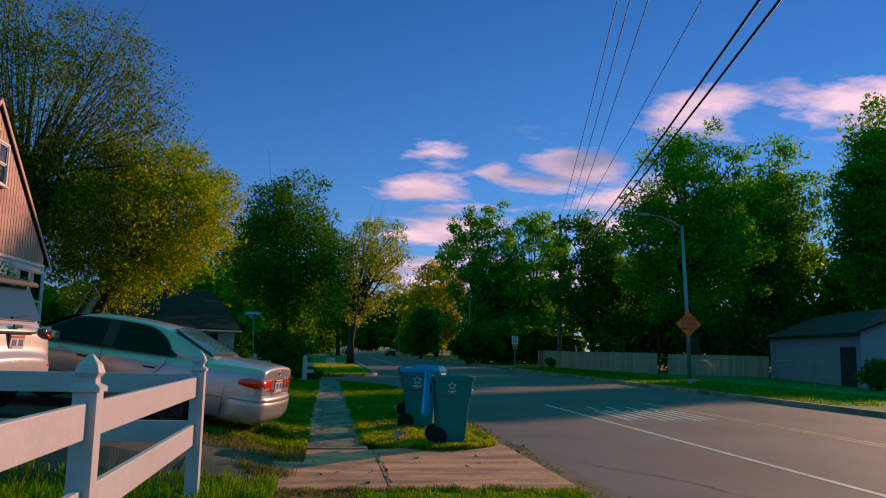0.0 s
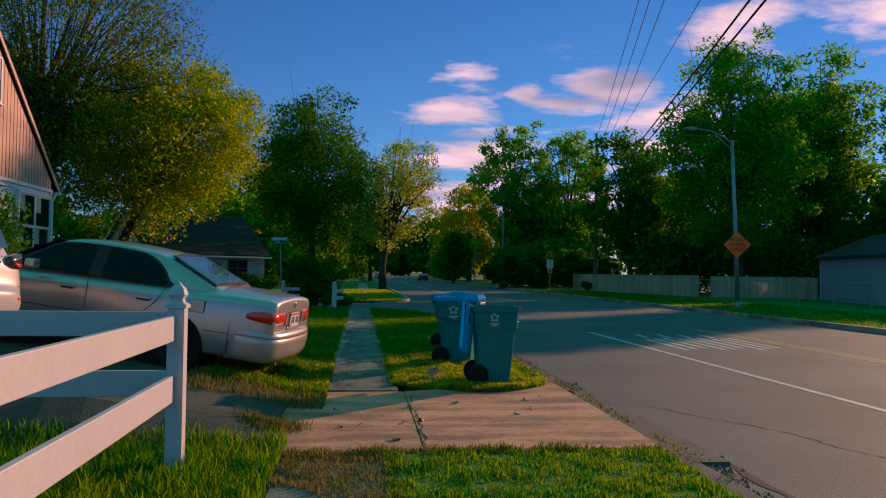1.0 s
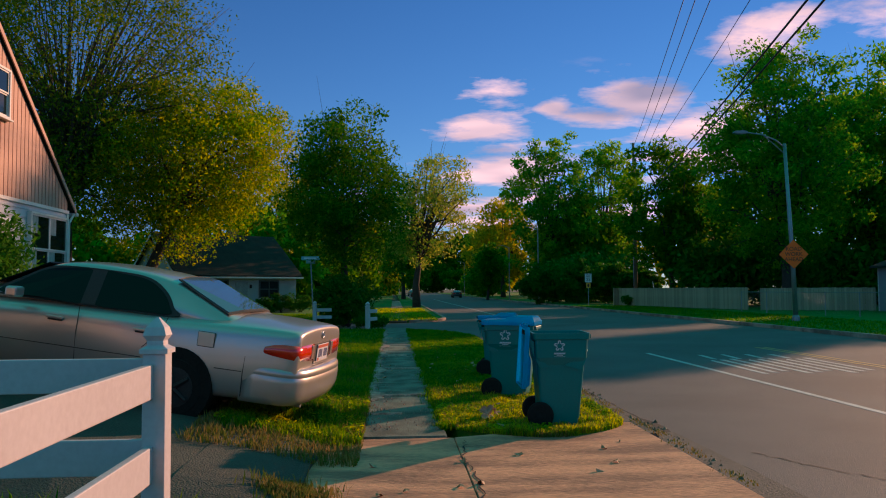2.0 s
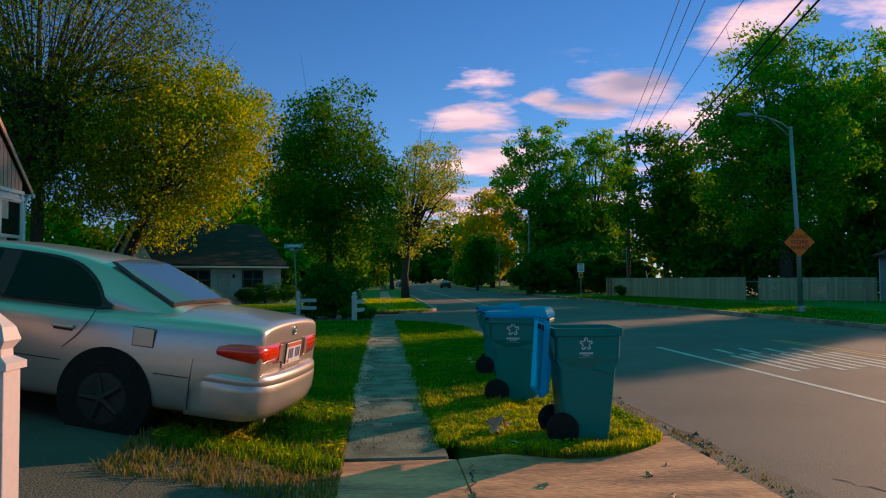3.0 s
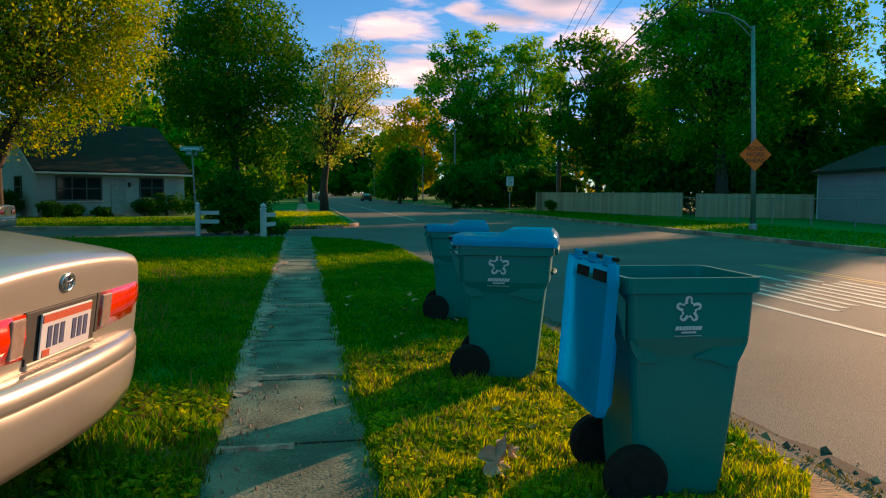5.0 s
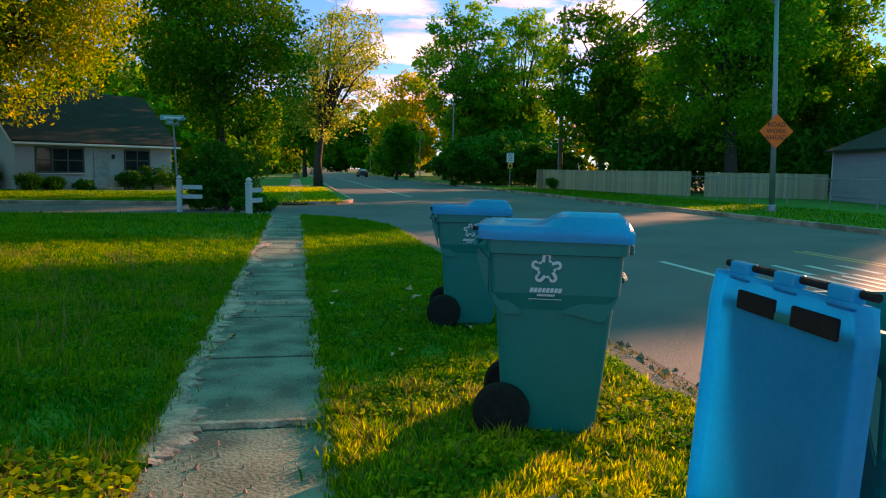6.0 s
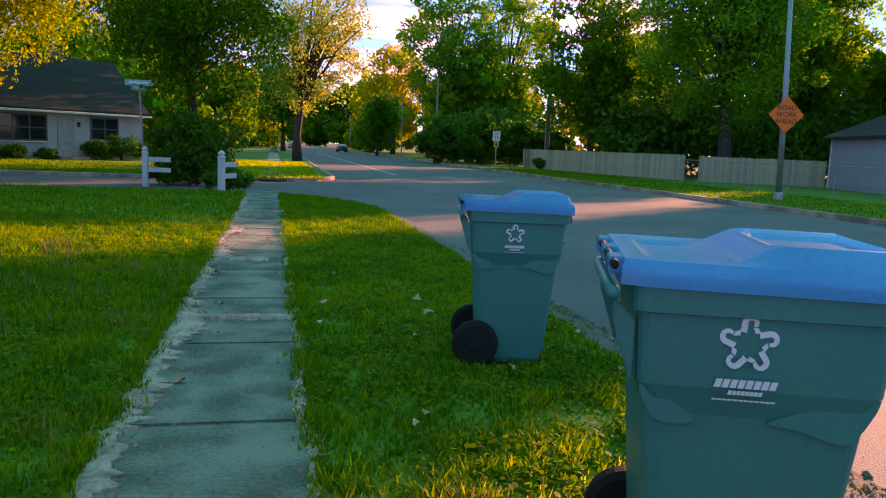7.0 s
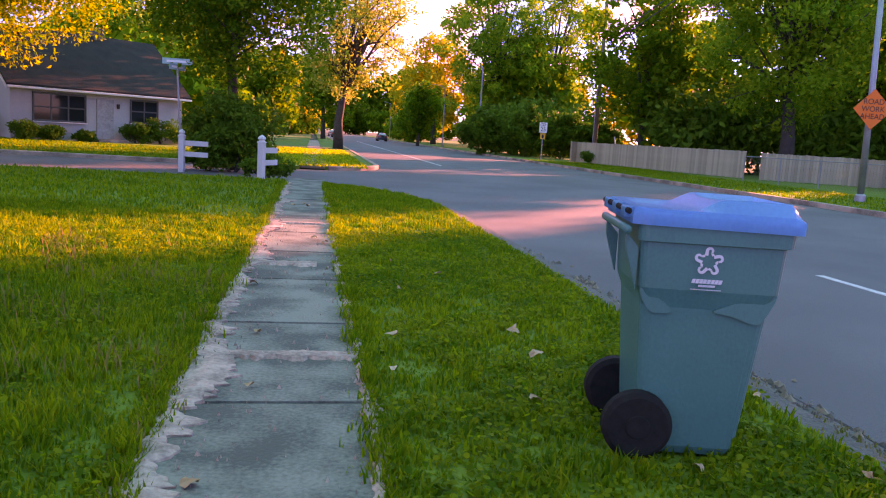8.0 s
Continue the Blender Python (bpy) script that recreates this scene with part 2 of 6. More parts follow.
def add_box(bm, lo, hi, bevel=0.0, m=None):
    vs = [bm.verts.new((x, y, z)) for x in (lo[0], hi[0]) for y in (lo[1], hi[1]) for z in (lo[2], hi[2])]
    fs = [bm.faces.new([vs[i] for i in q]) for q in ((0, 1, 3, 2), (4, 6, 7, 5), (0, 4, 5, 1), (2, 3, 7, 6), (0, 2, 6, 4), (1, 5, 7, 3))]
    if bevel:
        es = list({e for f in fs for e in f.edges})
        r = bmesh.ops.bevel(bm, geom=es, offset=bevel, segments=2, affect="EDGES", profile=0.5)
        vs = list({v for f in r["faces"] for v in f.verts} | {v for v in vs if v.is_valid})
    if m is not None:
        bmesh.ops.transform(bm, matrix=m, verts=vs)
    return vs


def boxes(*specs, bevel=0.0):
    bm = bmesh.new()
    for lo, hi in specs:
        add_box(bm, lo, hi, bevel)
    return bm


def add_tube(bm, pts, radii, sides=8, cap=True):
    """A tapered tube along points."""
    rings = []
    pts = [Vector(p) for p in pts]
    for i, (p, r) in enumerate(zip(pts, radii)):
        d = (pts[min(i + 1, len(pts) - 1)] - pts[max(i - 1, 0)]).normalized()
        u = d.orthogonal().normalized() if i == 0 else (u - d * u.dot(d)).normalized()
        w = d.cross(u)
        rings.append([bm.verts.new(p + (u * math.cos(a) + w * math.sin(a)) * r) for a in (2 * math.pi * k / sides for k in range(sides))])
    for a, b in zip(rings, rings[1:]):
        for k in range(sides):
            bm.faces.new((a[k], a[(k + 1) % sides], b[(k + 1) % sides], b[k]))
    if cap:
        bm.faces.new(rings[0][::-1])
        bm.faces.new(rings[-1])


def tube(pts, radii, sides=8):
    bm = bmesh.new()
    add_tube(bm, pts, radii if isinstance(radii, (list, tuple)) else [radii] * len(pts), sides)
    return bm


def prism(poly, axis, a, b, bevel=0.0):
    """A flat polygon (pairs) swept from a to b along an axis."""
    bm = bmesh.new()

    def at(p, q):
        return {"x": (q, p[0], p[1]), "y": (p[0], q, p[1]), "z": (p[0], p[1], q)}[axis]
    lo, hi = [bm.verts.new(at(p, a)) for p in poly], [bm.verts.new(at(p, b)) for p in poly]
    n = len(poly)
    bm.faces.new(lo)
    bm.faces.new(hi[::-1])
    for i in range(n):
        bm.faces.new((lo[i], hi[i], hi[(i + 1) % n], lo[(i + 1) % n]))
    bmesh.ops.recalc_face_normals(bm, faces=bm.faces)
    if bevel:
        bmesh.ops.bevel(bm, geom=list(bm.edges), offset=bevel, segments=2, affect="EDGES")
    return bm


def smooth(a, b, x):
    t = min(1.0, max(0.0, (x - a) / (b - a)))
    return t * t * (3 - 2 * t)


# ---- lie of the land ----
def height(x, y):
    """The drive climbs from the sidewalk to the house; the lawn beside it less so."""
    up = 0.15 * min(3.1, max(0.0, -0.15 - x)) + 0.05 * min(5.0, max(0.0, -3.25 - x))
    up += 0.075 * smooth(0.0, 0.9, -0.10 - x)
    return up * smooth(7.9, 8.9, y) * (1 - 0.7 * smooth(14, 19, y)) * (1 - smooth(24, 32, y))


def sheet(name, rows_y, left, right, cols, material, z0=0.0, label="", category="ground", rough=0.012, depth=0.14, kind="structure"):
    """A strip of ground between two edges that vary with y, with a skirt down its sides."""
    bm = bmesh.new()
    grid = []
    for y in rows_y:
        a, b = left(y), right(y)
        row = []
        for i in range(cols + 1):
            x = a + (b - a) * i / cols
            edge = i in (0, cols) or y in (rows_y[0], rows_y[-1])
            z = z0 + height(x, y) + (0 if edge else rough * noise.noise((x * 2.3, y * 2.3, 3.7)))
            row.append(bm.verts.new((x, y, z)))
        grid.append(row)
    for a, b in zip(grid, grid[1:]):
        for i in range(cols):
            bm.faces.new((a[i], a[i + 1], b[i + 1], b[i]))
    rim = [v for v in grid[0]] + [r[-1] for r in grid[1:]] + grid[-1][-2::-1] + [r[0] for r in grid[-2:0:-1]]
    low_ring = [bm.verts.new((v.co.x, v.co.y, v.co.z - depth)) for v in rim]
    for i in range(len(rim)):
        j = (i + 1) % len(rim)
        bm.faces.new((rim[j], rim[i], low_ring[i], low_ring[j]))
    ob = part(name, bm, material, smooth=False)
    return tagged(ob, label, category, kind=kind)


def span(a, b, step):
    n = max(1, round((b - a) / step))
    return [a + (b - a) * i / n for i in range(n + 1)]


KERB, FAR_KERB, WALK_L, WALK_R = 3.30, 15.8, 0.06, 1.02
ROAD_Z = -0.09
SIDE_A, SIDE_B = 34.6, 41.6      # near and far edge of the side street

bm = bmesh.new()
bmesh.ops.create_grid(bm, x_segments=2, y_segments=2, size=2500)
tagged(part("ground", bm, M_SOIL), "flat green and brown ground to the horizon", "ground", kind="structure").location = (0, 0, -0.16)

# the main street bends a little left far off; the side street joins it
tagged(part("road", boxes(((KERB - 0.02, -60, -0.15), (FAR_KERB + 0.02, 320, ROAD_Z))), M_ROAD), "worn grey asphalt street with faded markings", "road", kind="structure")
tagged(part("road_side", boxes(((-90, SIDE_A, -0.15), (KERB - 0.02, SIDE_B, ROAD_Z - 0.001))), M_ROAD), "grey asphalt side street", "road", kind="structure")
corner = [(KERB - 0.02, SIDE_A)] + [(KERB - 0.02 - 5.5 * (1 - math.sin(a)), SIDE_A - 5.5 * (1 - math.cos(a))) for a in (radians(90 * k / 8) for k in range(8, -1, -1))]
tagged(part("road_corner", prism(corner, "z", -0.15, ROAD_Z - 0.002), M_ROAD), "rounded asphalt street corner", "road", kind="structure")
corner = [(KERB - 0.02, SIDE_B)] + [(KERB - 0.02 - 3.5 * (1 - math.sin(a)), SIDE_B + 3.5 * (1 - math.cos(a))) for a in (radians(90 * k / 8) for k in range(0, 9))]
tagged(part("road_corner_far", prism(corner[::-1], "z", -0.15, ROAD_Z - 0.002), M_ROAD), "rounded asphalt street corner", "road", kind="structure")


def near_edge(y):
    """The street side of the verge, turning into the side street."""
    if y < SIDE_A - 5.5 - 0.4:
        return KERB - 0.14 + 0.05 * noise.noise((0, y * 1.1, 0))
    return KERB - 0.18 - 5.5 * (1 - math.sqrt(max(0.0, 1 - ((y - (SIDE_A - 5.9)) / 5.9) ** 2)))


def far_edge(y):
    if y > SIDE_B + 4:
        return KERB - 0.16
    return KERB - 0.16 - 3.6 * (1 - math.sqrt(max(0.0, 1 - ((SIDE_B + 4 - y) / 4.0) ** 2)))


def verge_edge(y):
    return near_edge(y) - 0.75 * max(0.0, (12.0 - y) / 0.84) ** 2


LEFT = -70
sheet("lawn_near", span(-30, 8.05, 0.5), lambda y: LEFT, lambda y: -0.12, 90, M_LAWN, label="green front lawn inside the fence")
sheet("lawn", span(13.7, 34.3, 0.35), lambda y: -30, lambda y: WALK_L - 0.10 + 0.05 * noise.noise((1, y * 1.7, 0)), 110, M_LAWN, 0.015, "mown green front lawn beside the sidewalk")
sheet("lawn_far", span(SIDE_B + 0.15, 300, 3.0), lambda y: LEFT, lambda y: 0.2, 24, M_LAWN, 0.02, "green lawn with sunlit strips across the side street")
sheet("verge_near", span(-30, 7.72, 0.4), lambda y: 0.80, near_edge, 8, M_LAWN, 0.02, "strip of green grass along the kerb")
sheet("verge", [11.16, 11.2, 11.26, 11.35, 11.5] + span(11.7, 33.3, 0.3), lambda y: WALK_R + 0.03 + 0.05 * noise.noise((2, y * 1.7, 0)) + 0.9 * max(0.0, (12.0 - y) / 0.84) ** 2, verge_edge, 8, M_LAWN, 0.02, "grass verge with sunlit tufts by the kerb")
sheet("verge_far", span(SIDE_B + 0.4, 300, 1.5), lambda y: 1.25, far_edge, 4, M_LAWN, 0.02, "grass verge with sunlit strips across the side street")
sheet("verge_right", span(-40, 320, 2.0), lambda y: FAR_KERB + 0.16, lambda y: 90, 24, M_LAWN, 0.03, "grass along the far side of the street")
sheet("driveway", span(8.05, 13.7, 0.35), lambda y: -30, lambda y: -0.95 + 0.25 * noise.noise((3, y * 0.9, 0)), 80, M_PATCH, 0.0, "cracked gravelly asphalt drive rising to the house", "driveway")
sheet("drive_edge_turf", span(10.6, 13.72, 0.2), lambda y: -1.15 + 0.3 * noise.noise((3.3, y * 0.9, 0)), lambda y: WALK_L - 0.05 + 0.12 * noise.noise((7, y * 1.3, 0)), 8, M_ROUGH, 0.02, "rough grass and weeds at the drive's edge", "grass")
sheet("drive_gravel", span(8.0, 10.62, 0.2), lambda y: -1.2, lambda y: -0.30 + 0.08 * noise.noise((8, y * 1.3, 0)), 6, M_PATCH, 0.006, "gravel and broken asphalt beside the concrete apron", "driveway")

# kerbs: broken gutter edge on the near side, plain kerb on the far side
def kerb_line(name, pts, width, z, label, material=M_CONC):
    bm = bmesh.new()
    prev = None
    for i, (x, y) in enumerate(pts):
        a, b = pts[max(i - 1, 0)], pts[min(i + 1, len(pts) - 1)]
        d = Vector((b[0] - a[0], b[1] - a[1], 0)).normalized()
        n = Vector((-d.y, d.x, 0)) * width / 2
        p = Vector((x, y, z + 0.008 * noise.noise((x * 3, y * 3, 0))))
        ring = [bm.verts.new(p + n + Vector((0, 0, -0.15))), bm.verts.new(p + n), bm.verts.new(p - n * 0.8), bm.verts.new(p - n + Vector((0, 0, -0.02))), bm.verts.new(p - n + Vector((0, 0, -0.15)))]
        if prev:
            for k in range(4):
                bm.faces.new((prev[k], ring[k], ring[k + 1], prev[k + 1]))
        else:
            bm.faces.new(ring[::-1])
        prev = ring
    bm.faces.new(prev)
    bmesh.ops.recalc_face_normals(bm, faces=bm.faces)
    return tagged(part(name, bm, material), label, "kerb", kind="structure")


pts = [(near_edge(y) + 0.10, y) for y in span(11.3, 33.6, 0.35)]
kerb_line("kerb_near", pts, 0.22, 0.0, "low worn concrete kerb with broken edge", M_GUTTER)
kerb_line("kerb_near_start", [(near_edge(y) + 0.10, y) for y in span(-30, 7.7, 0.4)], 0.22, 0.0, "low worn concrete kerb with broken edge", M_GUTTER)
kerb_line("kerb_far_corner", [(far_edge(y) + 0.10, y) for y in span(SIDE_B + 0.4, 200, 1.0)], 0.2, 0.05, "pale concrete kerb at the far corner")
kerb_line("kerb_far", [(FAR_KERB + 0.08, y) for y in span(-40, 320, 3)], 0.2, 0.06, "concrete kerb on the far side of the street")
kerb_line("kerb_side_far", [(x, SIDE_B + 0.1) for x in span(-70, -0.4, 2)], 0.2, 0.05, "pale concrete kerb along the side street")

# concrete apron of the drive, in slabs
apron = base("apron", Matrix(), "weathered pinkish concrete driveway apron with joints", "driveway", kind="structure")
xs, ys = (-0.34, 1.09, 3.26), (7.78, 11.22)
for i in range(2):
    for j in range(1):
        jx = 0.03 * noise.noise((i, j, 2))
        part("slab", prism([(xs[i] + 0.003, ys[j] + jx), (xs[i + 1] - 0.003, ys[j] - jx), (xs[i + 1] - 0.003, ys[j + 1] + 0.75 * i), (xs[i] + 0.003, ys[j + 1] - 0.008)], "z", -0.13, 0.006 + 0.004 * i, 0.006), M_APRON, apron)
tagged(part("gutter", prism([(3.24, 7.6), (3.72, 7.6), (3.66, 11.6), (3.24, 11.6)], "z", -0.14, -0.052), M_GUTTER), "sunken concrete gutter at the apron", "gutter", kind="structure")
tagged(part("gutter_strip", prism([(3.24, 11.62), (3.60, 11.62), (3.52, 29), (3.24, 29)], "z", -0.14, -0.078), M_GUTTER), "worn concrete gutter strip along the kerb", "gutter", kind="structure")

sidewalk = base("sidewalk", Matrix(), "narrow old concrete sidewalk with worn joints", "sidewalk", kind="structure")
y = 11.24
i = 0
while y < 33.6:
    n = 1.58 + 0.05 * noise.noise((i, 9, 0))
    z = 0.022 + 0.012 * noise.noise((i * 1.7, 4, 0))
    part("slab", prism([(WALK_L, y + 0.012), (WALK_R, y + 0.012), (WALK_R, y + n - 0.012), (WALK_L, y + n - 0.012)], "z", -0.12, z, 0.012), M_WALK, sidewalk)
    y += n
    i += 1
y = -12.0
while y < 6.0:
    part("slab", prism([(-0.12, y + 0.012), (0.78, y + 0.012), (0.78, y + 1.596), (-0.12, y + 1.596)], "z", -0.12, 0.012, 0.012), M_WALK, sidewalk)
    y += 1.63
for k in range(40):
    y = SIDE_B + 1.6 + k * 1.6
    part("slab", prism([(0.22, y + 0.012), (1.22, y + 0.012), (1.22, y + 1.588), (0.22, y + 1.588)], "z", -0.12, 0.04, 0.012), M_CONC, sidewalk)

# street paint
for name, x0, x1, y0, y1, m, lab in (("lane_line", 6.93, 7.05, -40, 22.5, M_WPAINT, "solid white lane line"), ("lane_line", 6.93, 7.05, 52, 130, M_WPAINT, "solid white lane line"),
                                     ("centre_line", 10.55, 10.65, -40, 24, M_YPAINT, "yellow centre line"), ("centre_line", 10.78, 10.88, -40, 24, M_YPAINT, "yellow centre line")):
    tagged(part(name, boxes(((x0, y0, ROAD_Z - 0.02), (x1, y1, ROAD_Z + 0.004))), m), lab, "road marking", kind="structure")
letters = base("pavement_lettering", Matrix(), "faded white lettering painted on the asphalt, illegible", "road marking", kind="structure")
for k in range(9):
    x = 7.7 + k * 0.30
    for y0, ln in ((17.6 + 0.2 * (k % 3), 2.7), (20.6 + 0.15 * (k % 2), 1.1))[:1 + k % 2]:
        part("stroke", prism([(x - 0.055, y0), (x + 0.055, y0 - 0.1), (x + 0.15, y0 + ln + 0.5 * noise.noise((k, y0, 1))), (x + 0.04, y0 + ln)], "z", ROAD_Z - 0.01, ROAD_Z + 0.004), M_WPAINT, letters)


# ---- trees ----
def leaves_mesh(name, centres, spread, per, size, material, parent, seed, label=""):
    """Many small pointed leaves in clumps round the centres."""
    rng = np.random.default_rng(seed)
    c = np.repeat(np.asarray(centres, float), per, axis=0)
    s = np.repeat(np.asarray(spread, float), per)[:, None]
    d = rng.normal(size=c.shape)
    d /= np.linalg.norm(d, axis=1)[:, None]
    p = c + d * rng.uniform(0, 1, (len(c), 1)) ** 0.42 * s * np.array((1.65, 1.65, 1.25))
    n = len(p)
    u = rng.normal(size=(n, 3))
    u /= np.linalg.norm(u, axis=1)[:, None]
    v = np.cross(u, rng.normal(size=(n, 3)))
    v /= np.linalg.norm(v, axis=1)[:, None]
    k = size * rng.uniform(0.6, 1.35, (n, 1))
    quad = np.stack((p - u * k, p + v * k * 0.45, p + u * k, p - v * k * 0.45), axis=1).reshape(-1, 3)
    me = bpy.data.meshes.new(name)
    me.vertices.add(4 * n)
    me.loops.add(4 * n)
    me.polygons.add(n)
    me.vertices.foreach_set("co", quad.ravel())
    me.loops.foreach_set("vertex_index", np.arange(4 * n))
    me.polygons.foreach_set("loop_start", np.arange(0, 4 * n, 4))
    me.update()
    me.materials.append(material)
    ob = new(name, me)
    ob.parent = parent
    if label:
        ob["label"] = label
    return ob


def tree(x, y, h, low, rx, leaf, label, seed, clumps=170, per=90, size=0.17, trunk_r=0.22, spread=0.75, lean=0.0, shell=0.55, top=1.0, twigs=0, squash=1.0, forks=16):
    """A trunk that splits into limbs, under a crown of uneven leaf clumps with gaps."""
    rng = np.random.default_rng(seed)
    ob = base("tree", pose(x, y, height(x, y) if x < 3 else 0.0, 0, 0, 0), label, "tree")
    cz, rz = (low + h) / 2, (h - low) / 2
    cs, sp = [], []
    bumps = rng.normal(size=(9, 3))
    bumps /= np.linalg.norm(bumps, axis=1)[:, None]
    amp = rng.uniform(-0.22, 0.24, 9)
    while len(cs) < clumps:
        d = rng.normal(size=3)
        d /= np.linalg.norm(d)
        r = (shell + (1 - shell) * rng.uniform()) if rng.uniform() < 0.8 else rng.uniform(0.2, 0.7)
        r *= 1 + float((amp * np.exp(6 * (bumps @ d - 1))).sum())
        taper = 1.0 if d[2] < 0 else 1 - (1 - top) * d[2]
        cs.append((d[0] * r * rx * taper + lean * (d[2] * rz + cz) / h, d[1] * r * rx * taper * squash, cz + d[2] * r * rz))
        sp.append(spread * rng.uniform(0.55, 1.25))
    fork = low + 0.12 * (h - low)
    bend = rng.uniform(-0.25, 0.25, 2)
    spine = [(0, 0, -0.25), (bend[0] * 0.4, bend[1] * 0.4, fork * 0.5), (bend[0] + lean * 0.3, bend[1], fork), (bend[0] * 0.5 + lean * 0.6, 0, cz), (lean * 0.9, 0, h - 0.25 * rz)]
    bm = bmesh.new()
    add_tube(bm, spine, [trunk_r * 1.35, trunk_r, trunk_r * 0.8, trunk_r * 0.4, trunk_r * 0.08], 10)
    order = rng.permutation(len(cs))[:forks + twigs]
    for i, k in enumerate(order):
        e = Vector(cs[k])
        t = rng.uniform(0.0, 0.75)
        a, b = Vector(spine[2]), Vector(spine[3])
        s = a.lerp(b, t) if i % 3 else Vector(spine[2])
        mid = s.lerp(e, 0.5) + Vector((0, 0, 0.12 * (e - s).length)) + Vector(rng.normal(size=3)) * 0.3
        end = e if i < forks else e + (e - mid).normalized() * rng.uniform(0.8, 2.2) + Vector((0, 0, rng.uniform(0.3, 1.2)))
        r0 = trunk_r * (0.42 if i < forks else 0.2)
        add_tube(bm, [s, s.lerp(mid, 0.5) + Vector(rng.normal(size=3)) * 0.15, mid, end], [r0, r0 * 0.75, r0 * 0.5, r0 * 0.12], 6)
    part("trunk", bm, M_BARK, ob, smooth=True)
    leaves_mesh("crown", cs, sp, per, size, leaf, ob, seed + 1)
    return ob


tree(-14.0, 49.0, 14.4, 3.8, 7.0, L_YELLOW, "broad tree with yellowing green leaves and bare twigs", 11, 400, 190, 0.10, 0.34, 0.95, 3.4, twigs=40, forks=22)
tree(-17.0, 45.0, 21.5, 4.5, 7.4, L_OLIVE, "tall thinning tree with many bare branches", 12, 420, 130, 0.10, 0.34, 1.05, twigs=150, forks=44)
tree(-26.0, 47.0, 17.0, 3.0, 6.5, L_GREEN, "green tree behind the house", 13, 170, 80, 0.2, 0.3, 1.0)
tree(-1.8, 39.2, 9.7, 2.4, 3.1, L_DARK, "dense dark green tree with pointed top shoots", 14, 210, 185, 0.085, 0.17, 0.60, -0.2, 0.55, 0.85, twigs=14, forks=30)
tree(2.45, 70.9, 14.6, 2.6, 5.0, L_LIGHT, "light airy street tree with pale green leaves", 15, 125, 115, 0.14, 0.30, 0.75, 1.2, twigs=20, forks=44)
tree(20.5, 97.5, 20.4, 4.0, 6.1, L_GREEN, "tall spiky green tree behind the hedge", 16, 190, 75, 0.24, 0.34, 0.8, -1.0, 0.6, 0.8, twigs=26, forks=24)
tree(27.6, 102.2, 20.8, 4.0, 5.9, L_GREEN, "tall spiky green tree behind the hedge", 17, 180, 75, 0.24, 0.34, 0.8, 0.8, 0.6, 0.75, twigs=26, forks=24)
tree(29.0, 57.0, 19.5, 3.0, 6.2, L_GREEN, "large green tree behind the fence with ragged top", 18, 280, 120, 0.165, 0.40, 0.85, -0.8, 0.5, 0.75, twigs=40, forks=26)
tree(38.5, 66.0, 19.5, 2.5, 5.8, L_GREEN, "large green tree behind the fence", 19, 240, 90, 0.2, 0.36, 0.85, twigs=24)
tree(42.0, 53.3, 23.0, 2.5, 3.25, L_GREEN, "narrow upright tree with thin top", 20, 230, 95, 0.2, 0.3, 0.8, 0.3, 0.5, 0.7, twigs=24)
tree(47.0, 57.3, 22.0, 3.0, 3.2, L_LIGHT, "tall sparse tree with visible branches", 21, 190, 80, 0.2, 0.3, 0.8, 0.4, 0.5, 0.8, twigs=34, forks=26)
tree(24.5, 68.0, 14.0, 2.0, 4.4, L_DARK, "dark green tree behind the fence", 22, 150, 80, 0.22, 0.25, 0.8)
tree(41.0, 65.5, 23.0, 2.0, 4.4, L_GREEN, "green tree in the row behind the fence", 31, 170, 80, 0.22, 0.3, 0.85, twigs=16)
# Added out of view to block the sun from the street.
tree(51.5, 61.1, 20.5, 2.0, 3.3, L_GREEN, "large green tree added to shade the street", 32, 230, 90, 0.22, 0.36, 0.9)
tree(57.5, 65.0, 19.0, 1.5, 5.0, L_GREEN, "large green tree behind the shed", 23, 200, 80, 0.24, 0.34, 1.0)
tree(20.0, 140.0, 17.0, 3.0, 6.0, L_GOLD, "golden autumn tree beside the far street", 24, 130, 70, 0.34, 0.4, 1.1, forks=14)
tree(27.5, 128.0, 13.0, 2.5, 5.0, L_GOLD, "golden autumn tree beside the far street", 25, 110, 70, 0.32, 0.35, 1.0, forks=14)
tree(14.5, 118.0, 8.5, 1.0, 3.0, L_DARK, "small dark green tree at the bend", 26, 90, 60, 0.26, 0.2, 0.7)
tree(-5.5, 105.0, 10.0, 2.2, 4.5, L_DARK, "green street tree on the sunlit lawn", 27, 130, 70, 0.28, 0.3, 1.0)
tree(-12.0, 86.0, 14.0, 2.0, 6.0, L_LIGHT, "light green tree beyond the house", 28, 150, 70, 0.28, 0.3, 1.0)
tree(2.0, 128.0, 13.0, 2.5, 5.0, L_DARK, "green street tree beyond the bend", 30, 120, 60, 0.3, 0.3, 1.0)


